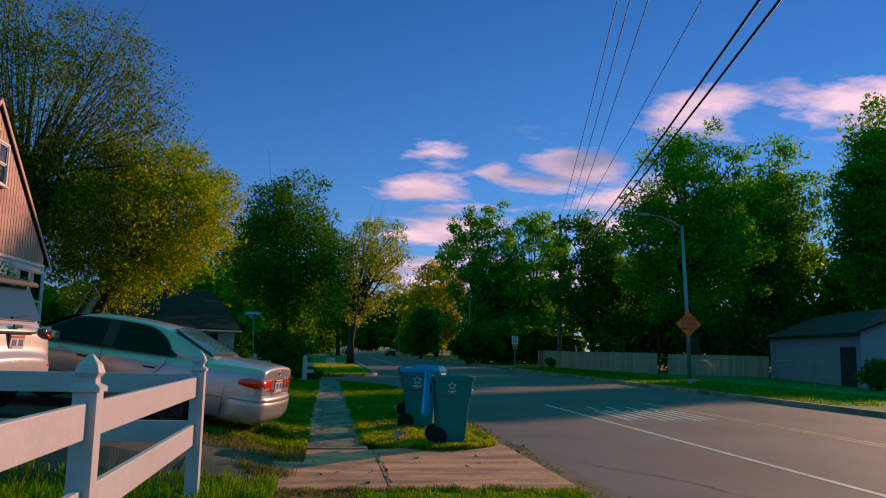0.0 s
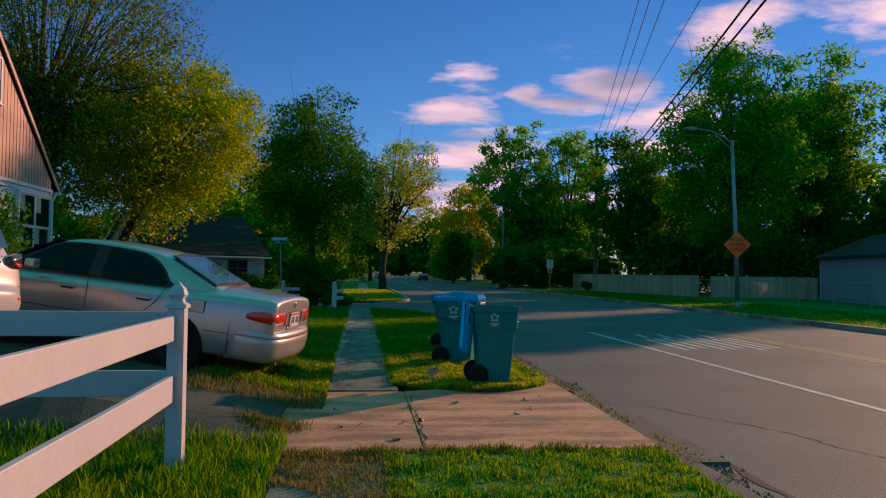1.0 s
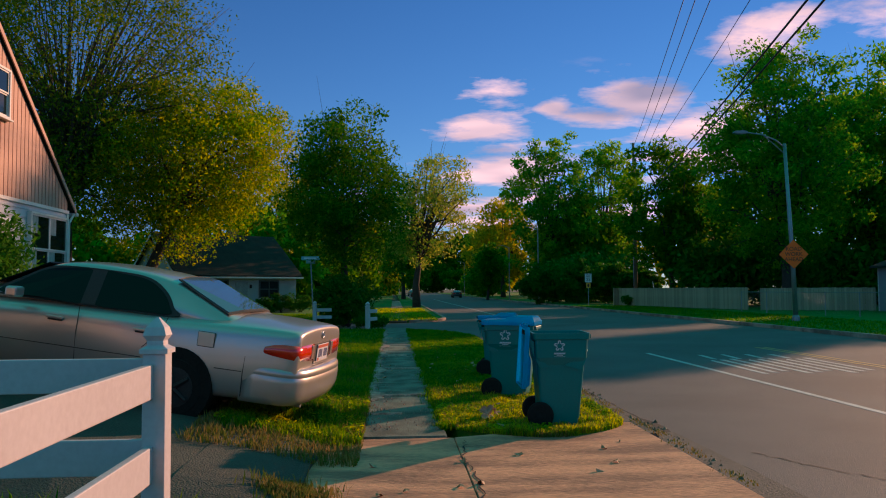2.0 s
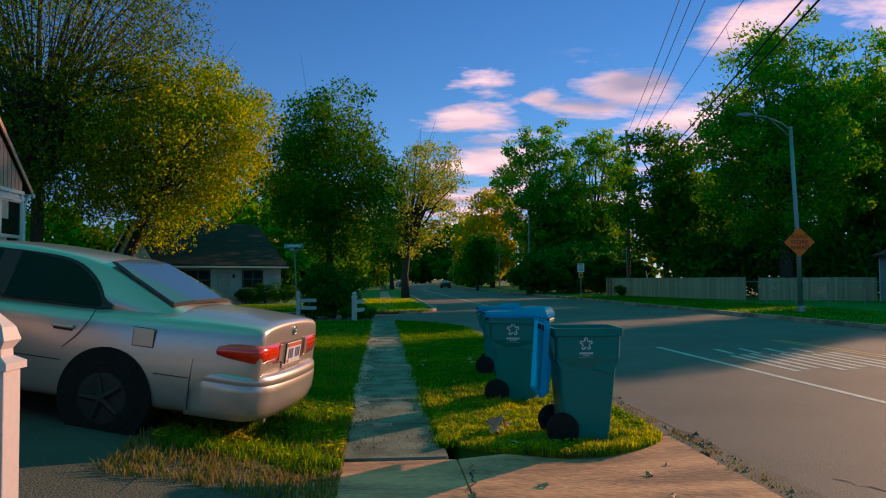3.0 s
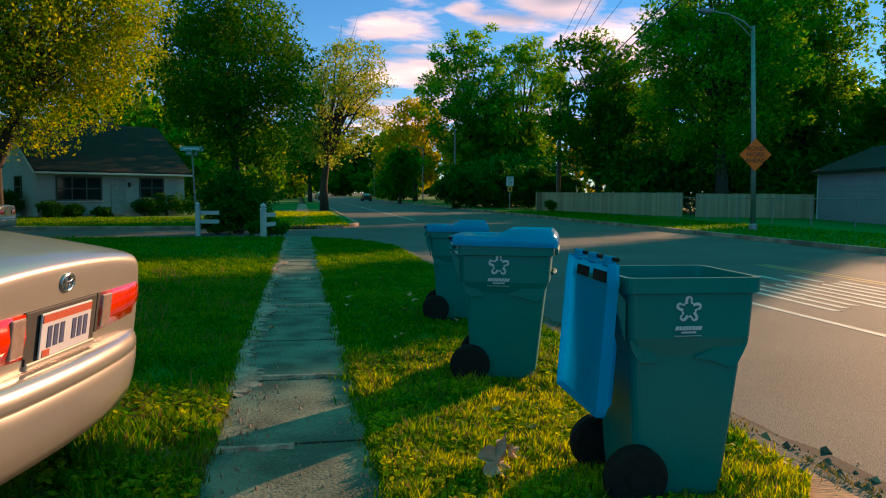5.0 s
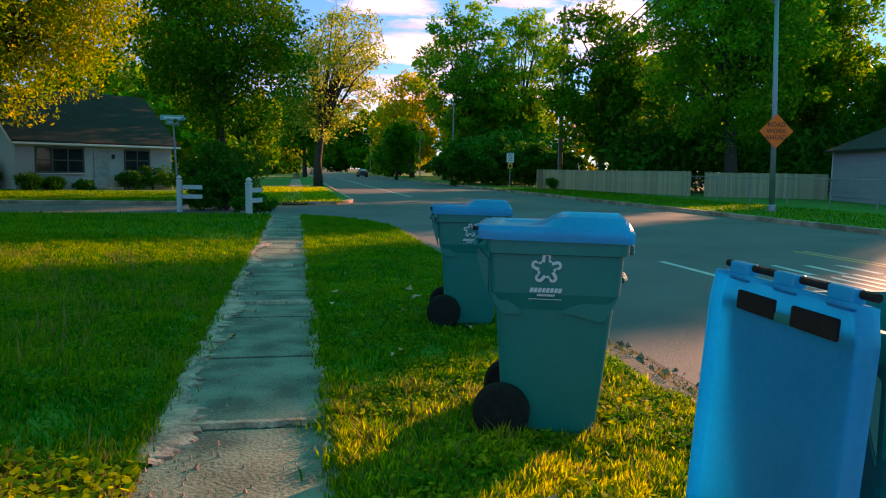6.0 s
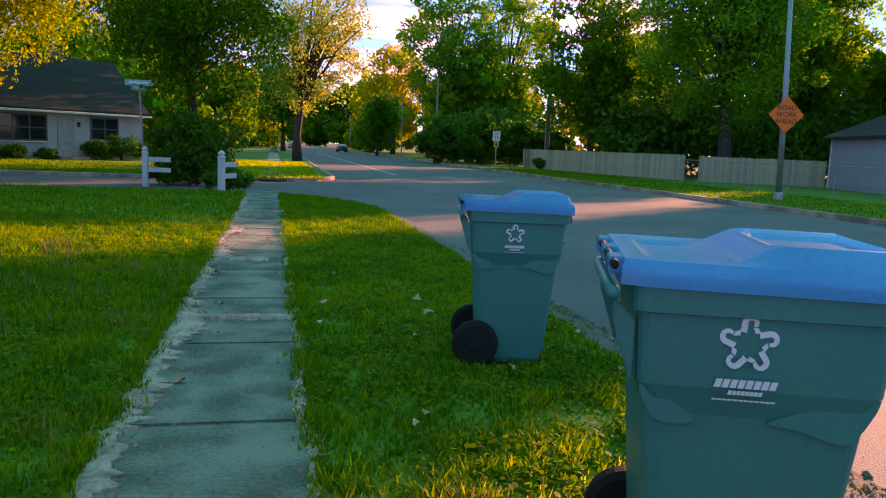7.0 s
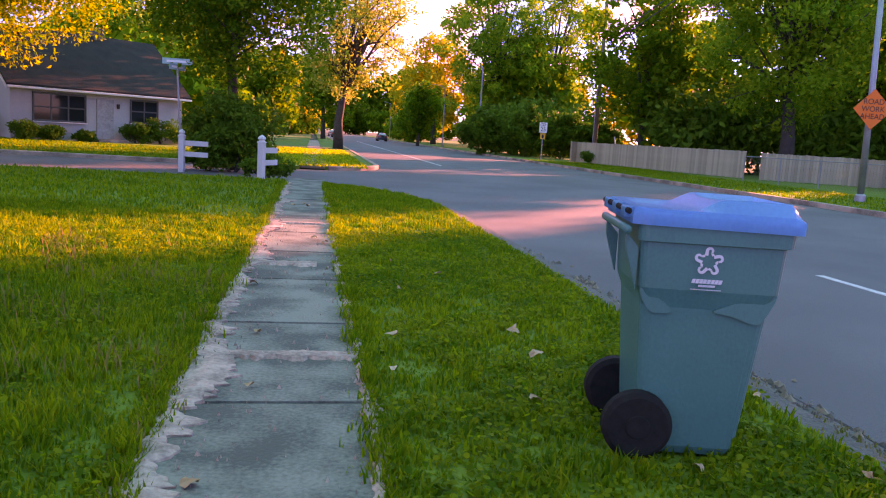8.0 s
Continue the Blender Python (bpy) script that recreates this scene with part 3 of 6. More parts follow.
def bush(x, y, w, d, h, leaf, label, seed, clumps=60, per=70, size=0.07, name="bush"):
    rng = np.random.default_rng(seed)
    ob = base(name, pose(x, y, height(x, y) if x < 3 else 0.0), label, "bush")
    cs = []
    for _ in range(clumps):
        q = rng.normal(size=3)
        q /= np.linalg.norm(q)
        r = rng.uniform(0.45, 1.0)
        cs.append((q[0] * r * w / 2, q[1] * r * d / 2, h * (0.5 + 0.46 * q[2] * r)))
    bm = bmesh.new()
    for k in range(5):
        e = Vector(cs[k])
        add_tube(bm, [(0.1 * e.x, 0.1 * e.y, -0.1), (0.4 * e.x, 0.4 * e.y, 0.4 * e.z), e], [0.03, 0.02, 0.008], 5)
    part("stem", bm, M_BARK, ob)
    leaves_mesh("foliage", cs, [0.16 * h ** 0.5] * clumps, per, size, leaf, ob, seed + 1)
    return ob


bush(-1.7, 38.0, 2.6, 1.9, 2.4, L_HEDGE, "dense dark green bush in the corner bed", 41, 90, 90, 0.08)
bush(-0.5, 35.3, 1.5, 1.0, 0.55, L_HEDGE, "low dark shrub round the white post", 42, 40, 60, 0.06)
bush(-2.4, 37.9, 1.6, 1.0, 0.5, L_HEDGE, "low dark shrub round the white post", 43, 40, 60, 0.06)
for k, (x, y, w, h) in enumerate(((14.8, 83.0, 6.0, 4.2), (17.8, 80.5, 5.5, 4.6), (20.8, 79.5, 5.0, 4.4), (23.6, 78.6, 4.5, 3.6), (18.2, 92.0, 7, 5.0))):
    bush(x + 1.5, y, w, 3.5, h, L_HEDGE, "tall dark green hedge shrub behind the speed sign", 50 + k, 110, 80, 0.2, "hedge")
bush(21.2, 69.2, 1.8, 1.2, 1.0, L_HEDGE, "small dark shrub at the fence's end", 60, 50, 60, 0.08)

# far woods and rows of trees that close the view
rng = np.random.default_rng(5)
woods = base("far_woods", Matrix(), "distant mixed green and golden trees along the street", "trees", kind="stuff")


def wood_row(name, leaf, spots, seed, per=46, size=0.55):
    cs, sp = [], []
    r = np.random.default_rng(seed)
    for x, y, w, h in spots:
        for _ in range(int(16 + w * h * 0.28)):
            q = r.normal(size=3)
            q /= np.linalg.norm(q)
            f = r.uniform(0.55, 1.0)
            cs.append((x + q[0] * f * w / 2, y + q[1] * f * w / 2, h * (0.53 + 0.47 * q[2] * f)))
            sp.append(1.1)
    leaves_mesh(name, cs, sp, per, size, leaf, woods, seed)


wood_row("dark_row", L_DARK, [(30 + 6.5 * k, 74 + 4 * math.sin(k * 1.7), 8, 12 + 3 * math.sin(k * 2.3)) for k in range(9)] + [(24 + 2 * k, 98 + 12 * k, 9, 12) for k in range(8)] + [(64, 48 + 9 * k, 10, 14) for k in range(3)], 71)
wood_row("low_row", L_HEDGE, [(27 + 4.2 * k, 66 - 0.8 * k, 5.5, 4.5) for k in range(9)] + [(56 + 5 * k, 55, 6, 6) for k in range(4)], 74, 60, 0.3)
wood_row("fence_row", L_HEDGE, [(25.5 + 3.0 * k, 63.5 - 0.3 * k, 4.5, 5.0 + 0.8 * math.sin(k * 1.3)) for k in range(14)] + [(20 + 2.2 * k, 86 + 1.5 * k, 5, 5) for k in range(5)], 76, 60, 0.3)
wood_row("left_row", L_GREEN, [(-10 - 7 * k, 78 + 4 * math.sin(k), 9, 9 + 2 * math.sin(k * 2.1)) for k in range(9)] + [(-24 - 7 * k, 30 + 5 * math.sin(k), 8, 11) for k in range(5)], 72)
wood_row("gold_row", L_GOLD, [(-8 + 1.5 * k, 150 + 14 * k, 11, 13 + 3 * math.sin(k * 1.9)) for k in range(5)] + [(22 + 2.5 * k, 170 + 16 * k, 12, 14) for k in range(6)] + [(34, 120, 9, 13), (38, 100, 9, 13)], 73)
wood_row("end_low", L_DARK, [(-64 + 9 * k, 318 + 6 * math.sin(k * 3), 15, 10) for k in range(17)] + [(-7 - 6 * k, 96 + 3 * math.sin(k), 7, 4.5) for k in range(8)] + [(-6 + 1.2 * k, 140 + 20 * k, 6, 5) for k in range(6)] + [(19 + 1.5 * k, 150 + 22 * k, 7, 6) for k in range(7)], 77, 50, 0.6)
wood_row("end_row", L_DARK, [(-26 + 9 * k, 330 + 8 * math.sin(k * 2), 16, 26 + 4 * math.sin(k)) for k in range(9)], 75, 40, 0.9)


# ---- poles, cables, signs ----
def text_mesh(name, body, size, material, parent, m, label=""):
    cu = bpy.data.curves.new(name, "FONT")
    cu.body, cu.size, cu.align_x, cu.align_y, cu.extrude = body, size, "CENTER", "CENTER", 0.0015
    tmp = new(name, cu)
    me = bpy.data.meshes.new_from_object(tmp.evaluated_get(bpy.context.evaluated_depsgraph_get()))
    bpy.data.objects.remove(tmp)
    me.materials.clear()
    me.materials.append(material)
    ob = new(name, me)
    ob.parent, ob.matrix_basis = parent, m
    if label:
        ob["label"] = label
    return ob


LAMP_X, LAMP_Y = 18.75, 37.0
lamp_post = base("street_lamp", pose(LAMP_X, LAMP_Y, 0.0), "tall grey metal street lamp with curved arm", "street lamp")
part("pole", tube([(0, 0, -0.2), (-0.08, 0, 3), (-0.3, 0, 8.2)], [0.115, 0.10, 0.075], 12), M_METAL, lamp_post, smooth=True)
part("arm", tube([(-0.28, 0, 8.0), (-0.7, 0, 8.35), (-1.4, 0, 8.62), (-2.1, 0, 8.7)], [0.04, 0.035, 0.03, 0.03], 8), M_METAL, lamp_post, smooth=True)
part("brace", tube([(-0.28, 0, 7.7), (-0.9, 0, 8.25), (-1.3, 0, 8.58)], [0.025, 0.022, 0.02], 6), M_METAL, lamp_post)
part("lamp_head", prism([(-2.75, 8.66), (-2.65, 8.76), (-2.3, 8.80), (-2.05, 8.74), (-2.05, 8.66), (-2.4, 8.60)], "y", -0.13, 0.13, 0.03), M_METAL, lamp_post, "grey lamp head")
part("base_collar", tube([(0, 0, -0.02), (0, 0, 0.25), (0, 0, 0.3)], [0.19, 0.17, 0.12], 12), M_METAL, lamp_post)

sign = base("warning_sign", pose(LAMP_X - 0.09, LAMP_Y - 0.14, 3.08, 0, 0, -8), "orange diamond road work sign on the lamp post", "road sign")
r = 0.66
part("plate", prism([(0, -r), (r, 0), (0, r), (-r, 0)], "y", -0.008, 0.008, 0.004), M_ORANGE, sign)
for w, z in (("ROAD", 0.24), ("WORK", 0.0), ("AHEAD", -0.24)):
    text_mesh("lettering", w, 0.25, M_BLACK, sign, pose(0, -0.012, z, 90, 0, 0), "black lettering")
for z in (-0.3, 0.3):
    part("clamp", boxes(((-0.06, 0.008, z - 0.02), (0.06, 0.05, z + 0.02)), bevel=0.004), M_METAL, sign)

speed = base("speed_limit_sign", pose(18.1, 72.0, 0.0, 0, 0, -8), "white speed limit sign over a small yellow plate on a post", "road sign")
part("post", boxes(((-0.03, 0.01, -0.2), (0.03, 0.05, 2.95)), bevel=0.005), M_METAL, speed)
part("plate", prism([(-0.30, 2.12), (0.30, 2.12), (0.30, 2.90), (-0.30, 2.90)], "y", -0.008, 0.008, 0.003), M_WSIGN, speed)
text_mesh("lettering", "SPEED", 0.16, M_BLACK, speed, pose(0, -0.012, 2.80, 90, 0, 0))
text_mesh("lettering", "LIMIT", 0.16, M_BLACK, speed, pose(0, -0.012, 2.65, 90, 0, 0))
text_mesh("number", "25", 0.42, M_BLACK, speed, pose(0, -0.012, 2.36, 90, 0, 0))
part("yellow_plate", prism([(-0.2, 1.62), (0.2, 1.62), (0.2, 2.08), (-0.2, 2.08)], "y", -0.008, 0.008, 0.003), M_YSIGN, speed, "small yellow plate")
part("symbol", prism([(-0.06, 1.7), (0.06, 1.7), (0.1, 1.86), (0, 2.0), (-0.1, 1.86)], "y", -0.013, -0.007), M_BLACK, speed)

street = base("street_name_sign", pose(-3.25, 37.5, 0.0, 0, 0, 8), "leaning post with two crossed street name blades", "street sign")
part("post", tube([(0.15, 0, -0.2), (0, 0, 2.9)], 0.03, 8), M_METAL, street)
for k, (z, a) in enumerate(((3.02, -12), (2.86, 60))):
    bl = part("blade", boxes(((-0.42, -0.006, -0.085), (0.42, 0.006, 0.085)), bevel=0.004), M_GSIGN, street)
    bl.matrix_basis = pose(0, 0, z, 0, 0, a)
    part("writing_bar", boxes(((-0.3, -0.011, -0.03), (0.3, -0.005, 0.03))), M_WSIGN, bl)

pole = base("utility_pole", pose(23.45, 75.0, 0.0), "tall weathered wooden utility pole with crossarm", "utility pole")
part("shaft", tube([(0, 0, -0.3), (0.05, 0, 8), (0, 0, 15.5)], [0.19, 0.16, 0.12], 12), M_POLE, pole, smooth=True)
part("crossarm", boxes(((-0.12, -0.04, 14.66), (1.35, 0.04, 14.75)), bevel=0.01), M_POLE, pole)
part("brace", tube([(0.08, 0, 13.9), (1.0, 0, 14.62)], 0.025, 6), M_METAL, pole)
part("conduit", tube([(-0.2, -0.1, -0.2), (-0.18, -0.08, 6.0)], 0.05, 8), M_METAL, pole)
for dx in (0.0, 0.65, 1.3):
    part("insulator", tube([(dx, 0, 14.74), (dx, 0, 14.82), (dx, 0, 14.86), (dx, 0, 14.95)], [0.04, 0.07, 0.05, 0.03], 8), M_WSIGN, pole)
part("guy_guard", tube([(1.6, -1.2, 0.0), (1.3, -1.0, 2.2)], 0.045, 6), M_WSIGN, pole, "white guy wire guard")
part("guy_wire", tube([(1.3, -1.0, 2.2), (0.05, 0, 11)], 0.015, 5), M_WIRE, pole)


def cable(a, b, sag, r):
    a, b = Vector(a), Vector(b)
    pts = [a.lerp(b, t) - Vector((0, 0, 4 * sag * t * (1 - t))) for t in (k / 24 for k in range(25))]
    return tagged(part("cable", tube(pts, r, 6), M_WIRE, smooth=True), "black overhead cable strung over the street", "cable", "overhead cables")


for a, b, sag, r in (((23.4, 75, 14.95), (2.85, 0, 11.6), 0.9, 0.016), ((24.1, 75, 14.95), (3.1, 0, 11.6), 0.9, 0.016), ((24.75, 75, 14.95), (3.6, 0, 11.6), 0.9, 0.016),
                     ((23.5, 75, 12.0), (5.0, 0, 10.2), 0.6, 0.012), ((23.5, 75, 9.6), (4.9, 0, 8.2), 0.6, 0.03), ((23.5, 75, 9.2), (5.2, 0, 8.1), 0.6, 0.03)):
    d = Vector(b) - Vector(a)
    cable(a, Vector(a) + d * 1.35, sag, r)
behind = base("utility_pole", pose(-3.0, -26.5, 0.0), "tall weathered wooden utility pole behind the lawn", "utility pole")
part("shaft", tube([(0, 0, -0.3), (0, 0, 11.5)], [0.19, 0.13], 12), M_POLE, behind, smooth=True)
part("crossarm", boxes(((-1.4, -0.07, 10.3), (1.4, 0.07, 10.45)), bevel=0.01), M_POLE, behind)

for x, y, h in ((16.9, 112.0, 7.5), (17.3, 92.0, 8.5), (17.4, 150.0, 8.0), (17.6, 190.0, 8.0), (2.0, 230.0, 8.0)):
    far = base("street_pole", pose(x, y, 0.0), "thin grey pole beside the far street", "pole", "far street poles")
    part("shaft", tube([(0, 0, -0.2), (0, 0, h)], [0.09, 0.06], 8), M_METAL, far)
    part("arm", tube([(0, 0, h - 0.1), (-0.8, 0, h + 0.25), (-1.6, 0, h + 0.3)], [0.04, 0.035, 0.03], 6), M_METAL, far)


# ---- fences ----
def board_run(name, a, b, h, label, step=0.15, panel=2.4):
    """A close-boarded fence, panel by panel, with posts and rails."""
    a, b = Vector((*a, 0)), Vector((*b, 0))
    n = max(1, round((b - a).length / panel))
    d = (b - a) / n
    ob = base(name, pose(a.x, a.y, 0.02, 0, 0, math.degrees(math.atan2(d.y, d.x))), label, "fence")
    w = d.length
    rg = random.Random(3)
    first = None
    for k in range(n):
        x = k * w + 0.05
        while x < (k + 1) * w - 0.04:
            if first is None:
                first = plank = part("plank", boxes(((0, 0, 0.04), (step - 0.012, 0.02, h)), bevel=0.003), M_FENCEWOOD, ob)
            else:
                plank = new("plank", first.data)
                plank.parent = ob
            plank.location = (x, rg.uniform(-0.004, 0.004), rg.uniform(-0.015, 0.015))
            x += step
        part("rail", boxes(((k * w, 0.02, 0.35), ((k + 1) * w, 0.06, 0.43)), ((k * w, 0.02, h - 0.35), ((k + 1) * w, 0.06, h - 0.27))), M_FENCEWOOD, ob)
        part("post", boxes(((k * w - 0.045, 0.02, -0.2), (k * w + 0.045, 0.11, h + 0.02))), M_FENCEWOOD, ob)
    return ob


board_run("board_fence", (20.6, 71.0), (24.3, 53.6), 1.55, "pale wooden board fence with flat top")
board_run("board_fence", (20.2, 71.0), (23.0, 72.5), 1.55, "short pale wooden fence return")
board_run("board_fence", (24.9, 52.9), (31.0, 50.1), 1.5, "darker wooden board fence next to the shed")
chain = base("wire_fence", pose(22.4, 50.4, 0.02, 0, 0, math.degrees(math.atan2(-14.0, 2.8))), "low galvanised wire fence with thin posts", "fence")
for k in range(7):
    part("post", tube([(k * 2.4, 0, -0.2), (k * 2.4, 0, 1.3)], 0.03, 8), M_METAL, chain)
part("top_rail", tube([(0, 0, 1.27), (14.4, 0, 1.27)], 0.02, 6), M_METAL, chain)
bm = bmesh.new()
for k in range(96):
    for s in (1, -1):
        x0 = k * 0.15
        add_tube(bm, [(x0, 0, 0.03 if s > 0 else 1.25), (x0 + 1.0 if x0 + 1.0 < 14.4 else 14.4, 0, 1.25 if s > 0 else 0.03)], [0.003, 0.003], 3)
part("mesh", bm, M_METAL, chain)


# white two-rail vinyl fence round the front lawn
def vinyl_post(x, y, h=1.30, w=0.127, parent=None, label=""):
    bm = bmesh.new()
    s = w / 2
    add_box(bm, (-s, -s, -0.2), (s, s, h), 0.006)
    prof = [(s + 0.014, h), (s + 0.014, h + 0.025), (s * 0.72, h + 0.045), (s * 0.70, h + 0.07), (s * 1.0, h + 0.10), (s * 0.80, h + 0.145), (0.008, h + 0.20)]
    rings = [[bm.verts.new((sx * r, sy * r, z)) for sx, sy in ((1, 1), (-1, 1), (-1, -1), (1, -1))] for r, z in prof]
    for a, b in zip(rings, rings[1:]):
        for k in range(4):
            bm.faces.new((a[k], a[(k + 1) % 4], b[(k + 1) % 4], b[k]))
    bm.faces.new(rings[0][::-1])
    bm.faces.new(rings[-1])
    ob = part("post", bm, M_VINYL, parent)
    ob.location = (x, y, 0)
    return ob


vinyl = base("vinyl_fence", Matrix(), "white two-rail vinyl fence with pointed post caps", "fence")
FX, FY = -0.885, 7.30
posts = [(FX, FY), (FX - 0.02, FY - 3.50), (FX - 0.04, FY - 6.0), (FX - 2.45, FY), (FX - 4.9, FY), (FX - 7.35, FY), (FX - 9.8, FY), (FX - 0.06, FY - 8.7), (FX - 0.08, FY - 11.2)]
for x, y in posts:
    vinyl_post(x, y, 1.26, parent=vinyl)
for z0, z1 in ((1.01, 1.20), (0.55, 0.75)):
    for a, b in ((0, 1), (1, 2), (2, 7), (7, 8)):
        part("rail", boxes(((FX - 0.045, posts[b][1] + 0.06, z0), (FX + 0.0, posts[a][1] - 0.06, z1)), bevel=0.006), M_VINYL, vinyl)
    for a, b in ((0, 3), (3, 4), (4, 5), (5, 6)):
        part("rail", boxes(((posts[b][0] + 0.06, FY - 0.02, z0 + 0.03), (posts[a][0] - 0.06, FY + 0.025, z1 + 0.03)), bevel=0.006), M_VINYL, vinyl)
for (x, y, a) in ((-0.60, 33.9, 62), (-3.0, 36.85, -10)):
    cf = base("corner_fence", pose(x, y, 0.0, 0, 0, a), "short white vinyl corner fence with pointed post", "fence", "corner fences")
    vinyl_post(0, 0, 0.92, 0.15, cf)
    for z in (0.35, 0.66):
        part("rail", boxes(((0.06, -0.02, z), (0.75, 0.02, z + 0.14)), bevel=0.005), M_VINYL, cf)


# ---- buildings ----
def window(parent, m, w, h, lights=1, name="window", curtain=True, sill=True):
    """A sash window in local xz, facing -y: frame, sashes, panes and a curtain behind."""
    ob = new(name)
    ob.parent, ob.matrix_basis = parent, m
    t = 0.055
    part("frame", boxes(((-w / 2 - t, -0.05, -h / 2 - t), (-w / 2, 0.06, h / 2 + t)), ((w / 2, -0.05, -h / 2 - t), (w / 2 + t, 0.06, h / 2 + t)),
                        ((-w / 2, -0.05, h / 2), (w / 2, 0.06, h / 2 + t)), ((-w / 2, -0.05, -h / 2 - t), (w / 2, 0.06, -h / 2)), bevel=0.006), M_TRIM, ob)
    if sill:
        part("sill", boxes(((-w / 2 - t - 0.03, -0.10, -h / 2 - t - 0.04), (w / 2 + t + 0.03, 0.02, -h / 2 - t)), bevel=0.006), M_TRIM, ob)
    for k in range(lights):
        x0, x1 = -w / 2 + w * k / lights, -w / 2 + w * (k + 1) / lights
        for z0, z1, yo in ((-h / 2, 0.0, 0.02), (0.0, h / 2, -0.005)):
            s = 0.035
            part("sash", boxes(((x0, yo - 0.02, z0), (x0 + s, yo + 0.02, z1)), ((x1 - s, yo - 0.02, z0), (x1, yo + 0.02, z1)), ((x0 + s, yo - 0.02, z1 - s), (x1 - s, yo + 0.02, z1)), ((x0 + s, yo - 0.02, z0), (x1 - s, yo + 0.02, z0 + s))), M_TRIM, ob)
            part("pane", boxes(((x0 + s, yo - 0.003, z0 + s), (x1 - s, yo + 0.003, z1 - s))), M_PANE, ob)
            if curtain:
                part("curtain", boxes(((x0 + s, yo - 0.006, z0 + s + 0.42 * (z1 - z0)), (x0 + s + 0.35 * (x1 - x0), yo - 0.0035, z1 - s))), M_CURTAIN, ob)
    return ob


HX, H0, H1, EAVE, RIDGE = -8.06, 15.55, 23.55, 4.0, 7.48
HM = (H0 + H1) / 2
house = base("house", Matrix(), "small gabled house, white lap siding below beige vertical siding", "house")
part("wall", boxes(((HX - 9, H0, -0.3), (HX - 0.06, H1, EAVE - 0.02))), M_SIDING, house)
part("gable_wall", prism([(H0, EAVE - 0.35), (H1, EAVE - 0.35), (H1, EAVE - 0.1), (HM, RIDGE - 0.12), (H0, EAVE - 0.1)], "x", HX - 0.3, HX - 0.05), M_GABLE, house)
z = 0.3
while z < EAVE - 0.45:
    part("lap_board", prism([(HX - 0.06, z), (HX - 0.025, z), (HX - 0.045, z + 0.19), (HX - 0.06, z + 0.19)], "y", H0 - 0.01, H1 + 0.01), M_SIDING, house)
    z += 0.19
y = H0 + 0.02
while y < H1 - 0.05:
    lo_z, t0, t1 = 3.72, y, min(y + 0.175, H1)
    za, zb = (RIDGE - 0.10 - abs(t - HM) * (RIDGE - EAVE) / (HM - H0) for t in (t0, t1))
    if min(za, zb) > lo_z + 0.03:
        part("vertical_board", prism([(t0, lo_z), (t1 - 0.022, lo_z), (t1 - 0.022, zb), (t0, za)], "x", HX - 0.05, HX - 0.012), M_GABLE, house)
    y += 0.185
part("trim_board", boxes(((HX - 0.03, H0 - 0.02, 3.64), (HX + 0.012, H1 + 0.02, 3.72))), M_TRIM, house)
part("corner_board", boxes(((HX - 0.12, H1 - 0.10, -0.2), (HX + 0.004, H1 + 0.02, 3.63))), M_TRIM, house)
for s in (1, -1):
    e = (HM - H0) + 0.35
    dz = (RIDGE - EAVE) / (HM - H0)
    roof = part("roof", prism([(HM, RIDGE), (HM + s * e, RIDGE - e * dz), (HM + s * e, RIDGE - e * dz + 0.10), (HM, RIDGE + 0.12)], "x", HX - 9.3, HX + 0.05), M_SHINGLE, house)
    part("fascia", prism([(HM, RIDGE - 0.07), (HM + s * e, RIDGE - e * dz - 0.07), (HM + s * e, RIDGE - e * dz + 0.06), (HM, RIDGE + 0.07)], "x", HX + 0.05, HX + 0.075), M_GABLE, house)
    part("gutter", boxes(((HX - 9.3, HM + s * e - 0.06, RIDGE - e * dz - 0.10), (HX + 0.10, HM + s * e + 0.06, RIDGE - e * dz + 0.0)), bevel=0.02), M_TRIM, house)
part("downspout", tube([(HX + 0.03, H1 + 0.25, EAVE - 0.35), (HX - 0.02, H1 + 0.08, EAVE - 0.6), (HX - 0.02, H1 + 0.08, 0.2)], 0.035, 6), M_TRIM, house)
wrot = pose(0, 0, 0, 0, 0, 90)
window(house, pose(HX + 0.03, HM - 0.08, 5.95) @ wrot, 1.45, 1.0, 2)
window(house, pose(HX + 0.03, 22.35, 2.62) @ wrot, 1.95, 1.65, 2)
window(house, pose(HX + 0.03, 17.75, 2.85) @ wrot, 1.4, 1.4, 2)
vent = part("vent", prism([(HM - 0.3, RIDGE - 0.75), (HM + 0.3, RIDGE - 0.75), (HM, RIDGE - 0.42)], "x", HX - 0.02, HX + 0.006), M_TRIM, house, "triangular louvred vent")
for k in range(4):
    zz0 = RIDGE - 0.73 + 0.065 * k
    hw = 0.26 - 0.06 * k
    part("slat", prism([(HX + 0.004, zz0), (HX + 0.03, zz0 - 0.01), (HX + 0.03, zz0 + 0.005), (HX + 0.004, zz0 + 0.03)], "y", HM - hw, HM + hw), M_GABLE, vent)
shrub = bush(HX + 0.6, 18.7, 0.9, 1.9, 3.2, L_HEDGE, "tall dark climbing shrub against the house wall", 61, 90, 90, 0.06)

